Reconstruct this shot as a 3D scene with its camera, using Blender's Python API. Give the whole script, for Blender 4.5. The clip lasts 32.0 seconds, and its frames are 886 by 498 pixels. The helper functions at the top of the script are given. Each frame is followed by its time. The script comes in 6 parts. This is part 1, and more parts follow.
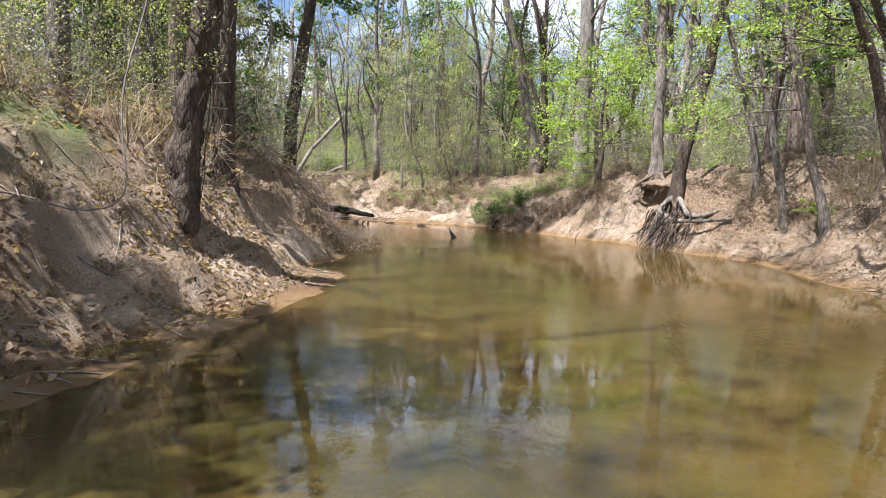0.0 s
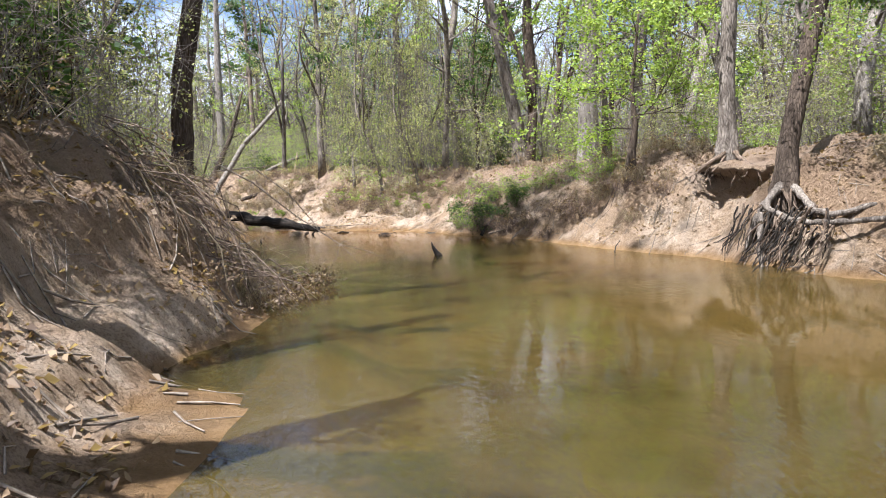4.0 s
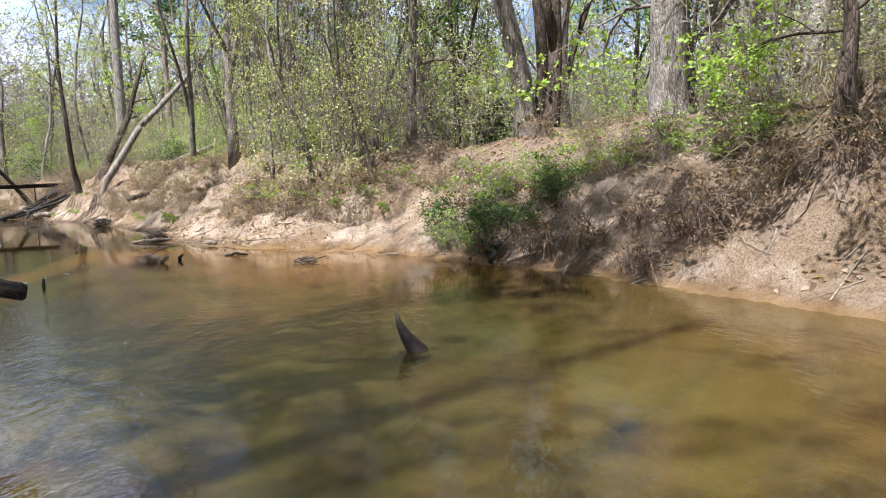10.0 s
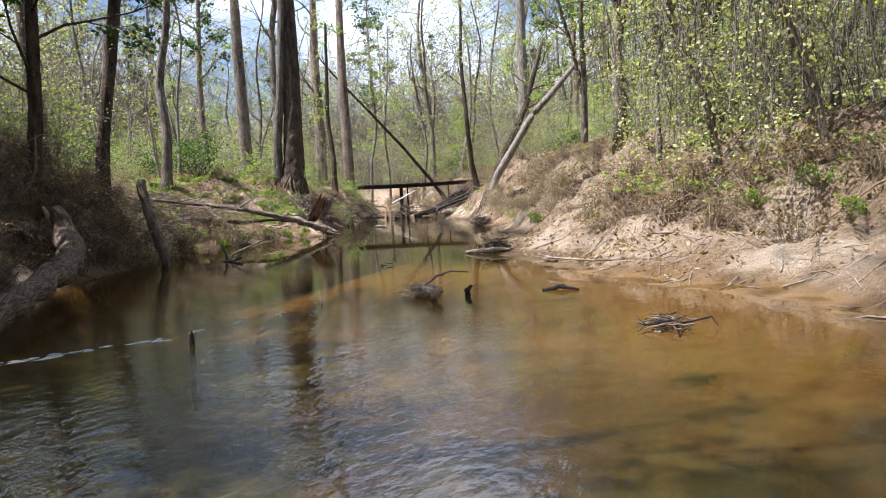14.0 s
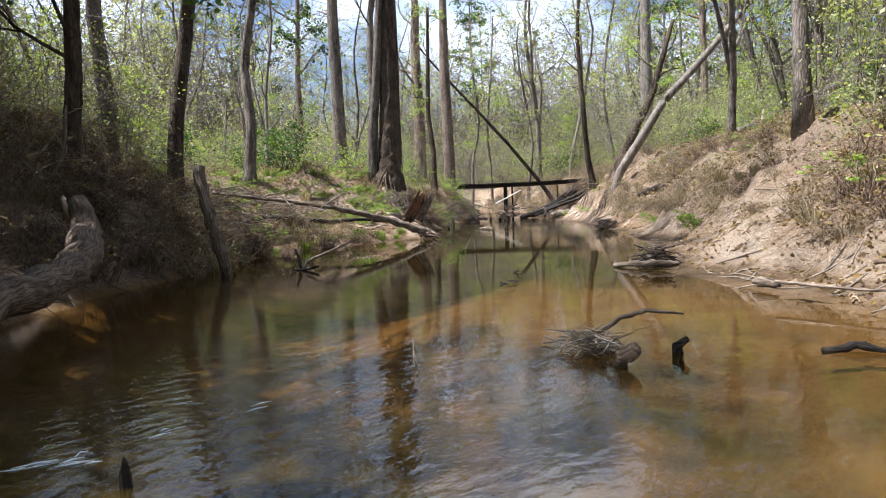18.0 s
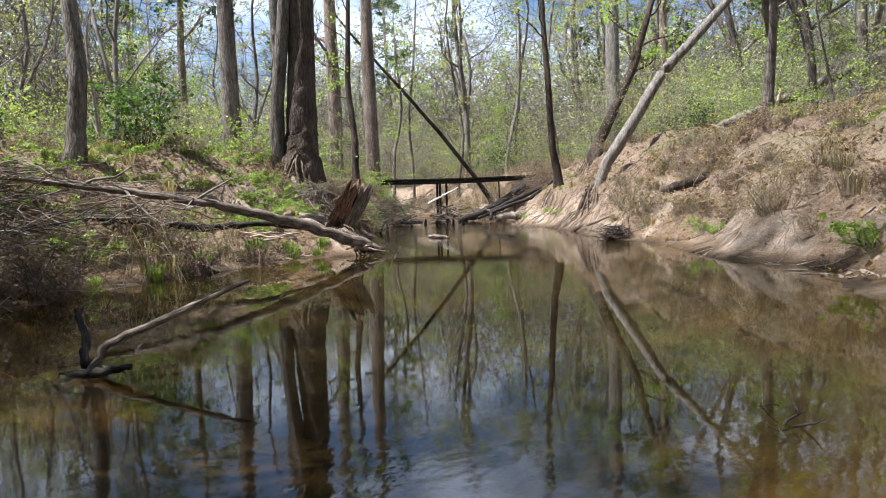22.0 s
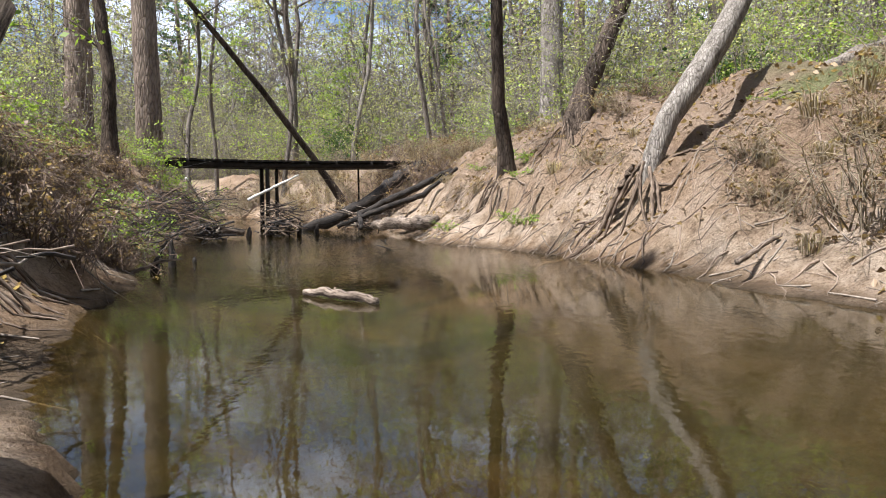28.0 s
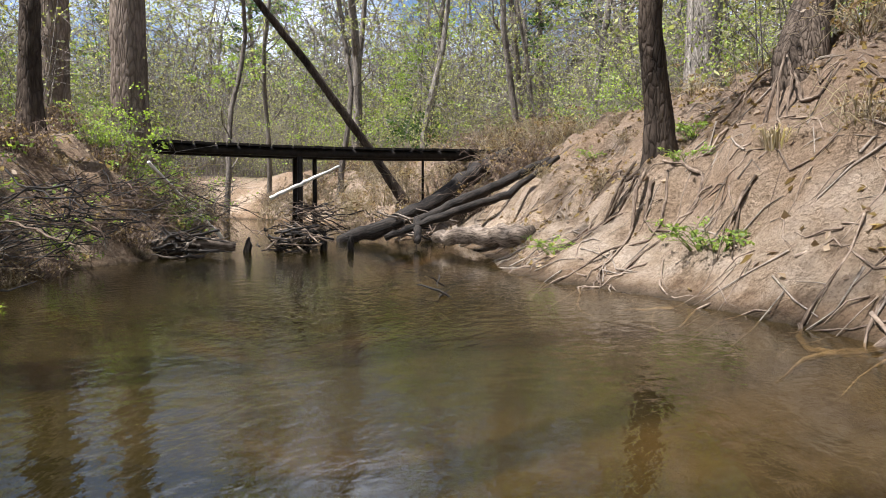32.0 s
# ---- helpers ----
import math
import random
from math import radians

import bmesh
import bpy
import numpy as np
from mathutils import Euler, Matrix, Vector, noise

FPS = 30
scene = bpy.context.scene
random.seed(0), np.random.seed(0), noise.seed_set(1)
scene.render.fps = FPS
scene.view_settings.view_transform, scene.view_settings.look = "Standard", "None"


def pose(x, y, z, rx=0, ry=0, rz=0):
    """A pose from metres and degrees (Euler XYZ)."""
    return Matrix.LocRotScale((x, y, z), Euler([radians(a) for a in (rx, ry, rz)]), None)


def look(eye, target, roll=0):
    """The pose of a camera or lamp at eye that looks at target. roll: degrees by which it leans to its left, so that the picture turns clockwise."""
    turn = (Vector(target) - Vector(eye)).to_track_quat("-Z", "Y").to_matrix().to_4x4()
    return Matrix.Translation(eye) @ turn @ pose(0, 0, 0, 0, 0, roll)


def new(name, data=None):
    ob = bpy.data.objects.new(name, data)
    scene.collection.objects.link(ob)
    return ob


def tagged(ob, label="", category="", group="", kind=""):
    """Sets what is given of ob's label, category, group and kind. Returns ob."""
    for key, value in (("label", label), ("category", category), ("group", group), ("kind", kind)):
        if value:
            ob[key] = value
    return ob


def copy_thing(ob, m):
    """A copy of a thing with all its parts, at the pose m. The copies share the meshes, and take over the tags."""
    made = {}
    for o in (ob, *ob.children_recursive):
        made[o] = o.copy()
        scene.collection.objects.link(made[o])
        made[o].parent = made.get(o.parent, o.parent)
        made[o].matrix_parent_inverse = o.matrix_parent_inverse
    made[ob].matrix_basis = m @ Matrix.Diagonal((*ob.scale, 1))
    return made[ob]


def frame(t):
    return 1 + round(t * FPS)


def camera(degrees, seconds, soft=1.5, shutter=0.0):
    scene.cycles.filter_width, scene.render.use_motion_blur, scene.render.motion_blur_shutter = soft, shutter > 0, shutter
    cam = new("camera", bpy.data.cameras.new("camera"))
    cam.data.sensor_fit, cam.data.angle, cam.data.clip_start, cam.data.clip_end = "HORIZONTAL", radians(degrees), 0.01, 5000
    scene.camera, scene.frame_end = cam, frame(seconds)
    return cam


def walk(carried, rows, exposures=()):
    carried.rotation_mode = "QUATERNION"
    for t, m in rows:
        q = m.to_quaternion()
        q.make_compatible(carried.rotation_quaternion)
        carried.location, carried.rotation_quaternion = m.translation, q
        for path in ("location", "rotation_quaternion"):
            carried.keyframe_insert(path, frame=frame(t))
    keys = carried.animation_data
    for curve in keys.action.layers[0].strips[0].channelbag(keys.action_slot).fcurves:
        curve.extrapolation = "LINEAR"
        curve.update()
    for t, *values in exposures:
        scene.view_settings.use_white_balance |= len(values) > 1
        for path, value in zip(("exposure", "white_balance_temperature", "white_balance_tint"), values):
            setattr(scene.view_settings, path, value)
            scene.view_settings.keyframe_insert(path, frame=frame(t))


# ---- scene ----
cam = camera(65.8, 32.0, 1.0)
EXPOSURES = ((0.0, 1.79, 5650.0, 11.0), (10.0, 1.77, 5650.0, 11.0), (14.0, 1.70, 5750.0, 11.0), (24.0, 1.64, 5600.0, 9.0), (29.0, 1.62, 5850.0, 10.0), (32.0, 1.55, 5850.0, 10.0))
PATH = [
    (0, (4.937, -2.910, 1.317), (4.578, 1.059, 0.979), 0.79),
    (0.5, (4.899, -2.652, 1.311), (4.546, 1.318, 0.973), 0.70),
    (1, (4.824, -2.103, 1.311), (4.477, 1.868, 0.966), 0.66),
    (1.5, (4.694, -1.264, 1.302), (4.354, 2.706, 0.956), 0.58),
    (2, (4.503, -0.238, 1.327), (4.178, 3.732, 0.969), 0.59),
    (2.5, (4.301, 0.813, 1.318), (3.983, 4.784, 0.961), 0.60),
    (4.5, (3.703, 3.936, 1.345), (3.801, 7.918, 0.979), -1.67),
    (5, (3.616, 4.571, 1.278), (3.967, 8.539, 0.920), -1.28),
    (5.5, (3.503, 5.250, 1.270), (4.106, 9.187, 0.909), -1.35),
    (6, (3.430, 5.947, 1.261), (4.052, 9.881, 0.897), -1.30),
    (6.5, (3.383, 6.671, 1.239), (4.007, 10.605, 0.878), -1.28),
    (7, (3.370, 7.436, 1.221), (3.994, 11.370, 0.859), -1.20),
    (7.5, (3.375, 8.256, 1.207), (3.998, 12.190, 0.843), -0.99),
    (8, (3.388, 9.096, 1.193), (4.009, 13.031, 0.827), -0.94),
    (8.5, (3.396, 9.915, 1.142), (4.024, 13.849, 0.784), -0.94),
    (9, (3.413, 10.614, 1.148), (3.930, 14.563, 0.777), -1.30),
    (9.5, (3.435, 11.377, 1.133), (3.879, 15.335, 0.759), -1.52),
    (10, (3.479, 12.095, 1.126), (3.646, 16.073, 0.750), -1.74),
    (10.5, (3.501, 12.797, 1.148), (3.275, 16.772, 0.769), -1.92),
    (11, (3.505, 13.510, 1.156), (2.888, 17.444, 0.777), -2.11),
    (11.5, (3.471, 14.216, 1.099), (2.539, 18.090, 0.742), -1.97),
    (12, (3.460, 14.954, 1.072), (2.229, 18.744, 0.728), -2.26),
    (12.5, (3.418, 15.723, 1.058), (1.905, 19.410, 0.722), -2.50),
    (13, (3.314, 16.415, 1.032), (1.592, 20.011, 0.708), -2.53),
    (13.5, (3.205, 17.047, 1.022), (1.292, 20.545, 0.702), -2.56),
    (14, (3.053, 17.668, 1.015), (0.933, 21.045, 0.705), -2.73),
    (14.5, (2.908, 18.099, 0.999), (0.548, 21.315, 0.702), -2.55),
    (15, (2.581, 18.653, 0.893), (-0.118, 21.593, 0.626), -2.96),
    (15.5, (2.418, 18.805, 0.853), (-0.473, 21.558, 0.604), -2.74),
    (17.5, (1.487, 19.524, 0.901), (-1.083, 22.578, 0.629), -2.21),
    (18, (1.015, 19.933, 0.896), (-1.560, 22.983, 0.626), -2.24),
    (18.5, (0.496, 20.357, 0.898), (-1.994, 23.476, 0.627), -2.30),
    (19, (-0.052, 20.812, 0.896), (-2.537, 23.935, 0.628), -2.14),
    (19.5, (-0.608, 21.297, 0.896), (-3.094, 24.419, 0.632), -2.03),
    (20, (-1.184, 21.829, 0.892), (-3.673, 24.949, 0.628), -1.83),
    (20.5, (-1.776, 22.427, 0.883), (-4.108, 25.666, 0.610), -1.72),
    (21, (-2.355, 23.000, 0.868), (-4.554, 26.330, 0.591), -1.64),
    (21.5, (-2.915, 23.567, 0.855), (-5.087, 26.914, 0.577), -1.51),
    (22, (-3.494, 24.194, 0.841), (-5.614, 27.574, 0.559), -1.53),
    (22.5, (-4.037, 24.847, 0.840), (-6.038, 28.299, 0.552), -1.46),
    (23, (-4.625, 25.590, 0.845), (-6.488, 29.117, 0.553), -1.46),
    (23.5, (-5.182, 26.318, 0.842), (-7.043, 29.847, 0.551), -1.42),
    (24, (-5.751, 27.047, 0.835), (-7.611, 30.577, 0.544), -1.28),
    (24.5, (-6.308, 27.744, 0.821), (-8.137, 31.289, 0.532), -1.32),
    (25, (-6.852, 28.430, 0.824), (-8.504, 32.061, 0.529), -1.46),
    (25.5, (-7.395, 29.156, 0.829), (-9.023, 32.798, 0.533), -1.34),
    (26, (-7.921, 29.850, 0.828), (-9.421, 33.547, 0.529), -1.42),
    (26.5, (-8.450, 30.564, 0.825), (-9.572, 34.391, 0.518), -1.45),
    (28.5, (-10.095, 33.463, 0.705), (-11.168, 37.306, 0.423), 0.07),
    (29, (-10.395, 34.300, 0.705), (-11.466, 38.143, 0.416), 0.22),
    (29.5, (-10.622, 35.171, 0.681), (-11.686, 39.017, 0.404), 0.51),
    (30, (-10.870, 35.975, 0.671), (-11.916, 39.826, 0.405), 0.66),
    (30.5, (-11.056, 36.674, 0.682), (-12.083, 40.530, 0.417), 0.62),
    (31, (-11.151, 37.042, 0.684), (-12.370, 40.842, 0.419), 0.60),
    (31.5, (-11.220, 37.235, 0.691), (-12.729, 40.930, 0.427), 0.64),
    (32, (-11.288, 37.392, 0.680), (-12.798, 41.087, 0.417), 0.71),
]
walk(cam, [(t, look(eye, target, roll)) for t, eye, target, roll in PATH], EXPOSURES)

# ---------------------------------------------------------------- light
SUN_TO = Vector((-0.56, -0.55, 1.65)).normalized()
world = bpy.data.worlds.new("sky")
scene.world = world
world.use_nodes = True
wn, wl = world.node_tree.nodes, world.node_tree.links
sky = wn.new("ShaderNodeTexSky")
sky.sky_type, sky.sun_disc = "NISHITA", False
sky.sun_elevation = math.asin(SUN_TO.z)
sky.sun_rotation = math.atan2(SUN_TO.x, SUN_TO.y)
sky.air_density, sky.dust_density, sky.ozone_density = 1.0, 1.5, 1.0
# thin white cloud drifting over the blue
wco, wmap = wn.new("ShaderNodeTexCoord"), wn.new("ShaderNodeMapping")
wmap.inputs["Scale"].default_value = (1.6, 1.6, 2.6)
wnoise, wramp, wmix = wn.new("ShaderNodeTexNoise"), wn.new("ShaderNodeValToRGB"), wn.new("ShaderNodeMix")
wnoise.inputs["Scale"].default_value, wnoise.inputs["Detail"].default_value = 1.9, 6.0
wramp.color_ramp.elements[0].position, wramp.color_ramp.elements[1].position = 0.47, 0.66
wmix.data_type = "RGBA"
wmix.inputs["B"].default_value = (13.5, 14.0, 15.2, 1)
wl.new(wco.outputs["Generated"], wmap.inputs["Vector"])
wl.new(wmap.outputs["Vector"], wnoise.inputs["Vector"])
wl.new(wnoise.outputs["Fac"], wramp.inputs["Fac"])
wl.new(wramp.outputs["Color"], wmix.inputs["Factor"])
wl.new(sky.outputs["Color"], wmix.inputs["A"])
wl.new(wmix.outputs["Result"], wn["Background"].inputs["Color"])
wn["Background"].inputs["Strength"].default_value = 0.050

sun_lamp = bpy.data.lights.new("sun", "SUN")
sun_lamp.energy, sun_lamp.angle, sun_lamp.color = 5.0, radians(0.6), (1.0, 0.95, 0.87)
sun = new("sun", sun_lamp)
sun.matrix_world = look((0, 0, 30), Vector((0, 0, 30)) - SUN_TO)

# ---------------------------------------------------------------- materials


def material(name, rough=0.9, spec=0.3):
    m = bpy.data.materials.new(name)
    m.use_nodes = True
    n, l = m.node_tree.nodes, m.node_tree.links
    b = n["Principled BSDF"]
    b.inputs["Roughness"].default_value = rough
    b.inputs["Specular IOR Level"].default_value = spec
    return m, n, l, b


def noise_node(n, l, scale, detail=5.0, vec=None, rough=0.6):
    t = n.new("ShaderNodeTexNoise")
    t.inputs["Scale"].default_value, t.inputs["Detail"].default_value, t.inputs["Roughness"].default_value = scale, detail, rough
    if vec is not None:
        l.new(vec, t.inputs["Vector"])
    return t.outputs["Fac"]


def ramp_node(n, l, fac, stops):
    r = n.new("ShaderNodeValToRGB")
    e = r.color_ramp.elements
    while len(e) < len(stops):
        e.new(0.5)
    for el, (p, c) in zip(e, stops):
        el.position, el.color = p, (*c, 1) if len(c) == 3 else c
    l.new(fac, r.inputs["Fac"])
    return r.outputs["Color"]


def mix_node(n, l, fac, a, b, mode="MIX"):
    m = n.new("ShaderNodeMix")
    m.data_type, m.blend_type = "RGBA", mode
    for key, v in (("Factor", fac), ("A", a), ("B", b)):
        if isinstance(v, (int, float)):
            m.inputs[key].default_value = v
        elif isinstance(v, tuple):
            m.inputs[key].default_value = (*v, 1)
        else:
            l.new(v, m.inputs[key])
    return m.outputs["Result"]


def math_node(n, l, op, a, b, clamp=False):
    m = n.new("ShaderNodeMath")
    m.operation, m.use_clamp = op, clamp
    for i, v in enumerate((a, b)):
        if isinstance(v, (int, float)):
            m.inputs[i].default_value = v
        else:
            l.new(v, m.inputs[i])
    return m.outputs[0]


def bump(n, l, b, height, strength, distance):
    bp = n.new("ShaderNodeBump")
    bp.inputs["Strength"].default_value, bp.inputs["Distance"].default_value = strength, distance
    l.new(height, bp.inputs["Height"])
    l.new(bp.outputs["Normal"], b.inputs["Normal"])
    return bp


def position(n):
    return n.new("ShaderNodeNewGeometry").outputs["Position"]


def ground_material():
    m, n, l, b = material("bank_soil", 0.95, 0.15)
    geo = n.new("ShaderNodeNewGeometry")
    pos = geo.outputs["Position"]
    sep, sepn = n.new("ShaderNodeSeparateXYZ"), n.new("ShaderNodeSeparateXYZ")
    l.new(pos, sep.inputs[0])
    l.new(geo.outputs["Normal"], sepn.inputs[0])
    big, mid, fine = noise_node(n, l, 0.55, 4, pos), noise_node(n, l, 2.6, 8, pos, 0.68), noise_node(n, l, 15, 7, pos, 0.75)
    sand = ramp_node(n, l, mid, [(0.32, (0.16, 0.105, 0.068)), (0.44, (0.37, 0.27, 0.185)), (0.54, (0.47, 0.36, 0.265)), (0.70, (0.60, 0.48, 0.375))])
    clay = ramp_node(n, l, fine, [(0.3, (0.18, 0.115, 0.07)), (0.6, (0.34, 0.235, 0.15)), (0.8, (0.44, 0.325, 0.225))])
    grit = noise_node(n, l, 48, 4, pos, 0.7)
    soil = mix_node(n, l, ramp_node(n, l, big, [(0.44, (0, 0, 0)), (0.60, (1, 1, 1))]), sand, clay)
    litter = ramp_node(n, l, fine, [(0.25, (0.07, 0.042, 0.028)), (0.5, (0.20, 0.13, 0.087)), (0.75, (0.35, 0.25, 0.175))])
    # fallen leaves lie thick on the flat top, thin on the slope
    cover = math_node(n, l, "MULTIPLY_ADD", sep.outputs["Z"], 0.42)
    cover.node.inputs[2].default_value = -0.24
    cover = math_node(n, l, "ADD", cover, math_node(n, l, "MULTIPLY", math_node(n, l, "SUBTRACT", mid, 0.5), 2.2))
    cover = math_node(n, l, "ADD", cover, math_node(n, l, "MULTIPLY", math_node(n, l, "SUBTRACT", fine, 0.5), 1.6), True)
    soil = mix_node(n, l, 0.8, soil, ramp_node(n, l, grit, [(0.32, (0.42, 0.38, 0.34)), (0.52, (1, 1, 1)), (0.75, (1.2, 1.18, 1.12))]), "MULTIPLY")
    col = mix_node(n, l, cover, soil, litter)
    green = math_node(n, l, "MULTIPLY", ramp_node(n, l, noise_node(n, l, 0.35, 5, pos), [(0.55, (0, 0, 0)), (0.72, (1, 1, 1))]),
                      ramp_node(n, l, sep.outputs["Z"], [(0.1, (0, 0, 0)), (0.9, (1, 1, 1))]))
    green.node.inputs[1].default_value = 1
    zup = n.new("ShaderNodeMapRange")
    l.new(sep.outputs["Z"], zup.inputs["Value"])
    zup.inputs["From Min"].default_value, zup.inputs["From Max"].default_value = 1.2, 2.0
    green = math_node(n, l, "MULTIPLY", green, zup.outputs["Result"])
    col = mix_node(n, l, green, col, (0.11, 0.15, 0.045))
    # orange sand bed; light lost in deeper murky water painted in as dark olive
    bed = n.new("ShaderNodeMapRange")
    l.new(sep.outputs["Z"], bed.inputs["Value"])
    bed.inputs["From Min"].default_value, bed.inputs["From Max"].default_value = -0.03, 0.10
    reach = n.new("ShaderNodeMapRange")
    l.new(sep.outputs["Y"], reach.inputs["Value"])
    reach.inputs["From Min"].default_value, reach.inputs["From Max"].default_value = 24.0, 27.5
    depth_tone = math_node(n, l, "ADD", math_node(n, l, "MULTIPLY", reach.outputs["Result"], 0.85), math_node(n, l, "MULTIPLY", math_node(n, l, "SUBTRACT", noise_node(n, l, 0.30, 4, pos), 0.42), 1.9), True)
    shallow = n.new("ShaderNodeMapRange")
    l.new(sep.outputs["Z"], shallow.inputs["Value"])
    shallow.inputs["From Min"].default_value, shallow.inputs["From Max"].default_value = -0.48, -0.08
    depth_tone = math_node(n, l, "SUBTRACT", depth_tone, math_node(n, l, "MULTIPLY", shallow.outputs["Result"], math_node(n, l, "SUBTRACT", 1.0, reach.outputs["Result"])), True)
    bedcol = mix_node(n, l, depth_tone, ramp_node(n, l, mid, [(0.3, (0.33, 0.21, 0.09)), (0.7, (0.54, 0.365, 0.18))]), (0.032, 0.028, 0.016))
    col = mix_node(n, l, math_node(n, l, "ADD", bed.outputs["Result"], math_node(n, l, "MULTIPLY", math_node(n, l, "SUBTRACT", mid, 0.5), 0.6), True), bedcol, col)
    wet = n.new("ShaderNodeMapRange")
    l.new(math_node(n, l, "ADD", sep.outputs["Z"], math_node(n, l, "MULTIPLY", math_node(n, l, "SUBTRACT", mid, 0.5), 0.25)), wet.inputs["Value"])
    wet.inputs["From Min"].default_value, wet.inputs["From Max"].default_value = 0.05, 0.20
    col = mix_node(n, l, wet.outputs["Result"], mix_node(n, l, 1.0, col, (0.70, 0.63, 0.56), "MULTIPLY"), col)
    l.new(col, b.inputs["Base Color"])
    bump(n, l, b, math_node(n, l, "ADD", mid, math_node(n, l, "MULTIPLY", fine, 0.9)), 1.0, 0.16)
    return m


def bark_material(name, dark, light, scale=9.0, moss=None):
    m, n, l, b = material(name, 0.95, 0.12)
    co = n.new("ShaderNodeTexCoord").outputs["Object"]
    mp = n.new("ShaderNodeMapping")
    mp.inputs["Scale"].default_value = (1, 1, 0.22)
    l.new(co, mp.inputs["Vector"])
    ridges, blotch = noise_node(n, l, scale, 7, mp.outputs["Vector"], 0.68), noise_node(n, l, 1.3, 4, co)
    plates = n.new("ShaderNodeTexVoronoi")
    plates.feature = "DISTANCE_TO_EDGE"
    plates.inputs["Scale"].default_value = scale * 2.6
    warp = mix_node(n, l, 0.12, mp.outputs["Vector"], n.new("ShaderNodeTexNoise").outputs["Color"], "ADD")
    l.new(warp, plates.inputs["Vector"])
    crack = ramp_node(n, l, plates.outputs["Distance"], [(0.0, (0.30, 0.27, 0.25)), (0.14, (0.85, 0.84, 0.82)), (0.4, (1.1, 1.1, 1.1))])
    col = ramp_node(n, l, ridges, [(0.36, dark), (0.50, tuple((p + q) / 2 for p, q in zip(dark, light))), (0.62, light)])
    col = mix_node(n, l, ramp_node(n, l, blotch, [(0.4, (0, 0, 0)), (0.7, (0.75, 0.75, 0.75))]), col, moss or tuple(v * 1.25 for v in light))
    col = mix_node(n, l, 0.55, col, crack, "MULTIPLY")
    rnd = n.new("ShaderNodeObjectInfo").outputs["Random"]
    col = mix_node(n, l, 0.35, col, ramp_node(n, l, rnd, [(0.0, (0.35, 0.32, 0.30)), (1.0, (1.0, 0.97, 0.93))]), "MULTIPLY")
    l.new(col, b.inputs["Base Color"])
    bump(n, l, b, math_node(n, l, "ADD", ridges, math_node(n, l, "MULTIPLY", crack, 0.35)), 1.0, 0.045)
    return m


def leaf_material(name, a, b_, c):
    m, n, l, b = material(name, 0.55, 0.3)
    geo = n.new("ShaderNodeNewGeometry")
    col = ramp_node(n, l, geo.outputs["Random Per Island"], [(0.0, a), (0.5, b_), (1.0, c)])
    var = ramp_node(n, l, noise_node(n, l, 0.6, 2, geo.outputs["Position"]), [(0.3, (0.72, 0.72, 0.72)), (0.7, (1.15, 1.15, 1.0))])
    col = mix_node(n, l, 1.0, col, var, "MULTIPLY")
    l.new(col, b.inputs["Base Color"])
    tr = n.new("ShaderNodeBsdfTranslucent")
    l.new(mix_node(n, l, 1.0, col, (1.5, 1.5, 0.7), "MULTIPLY"), tr.inputs["Color"])
    ms = n.new("ShaderNodeMixShader")
    ms.inputs[0].default_value = 0.42
    l.new(b.outputs[0], ms.inputs[1])
    l.new(tr.outputs[0], ms.inputs[2])
    l.new(ms.outputs[0], n["Material Output"].inputs["Surface"])
    return m


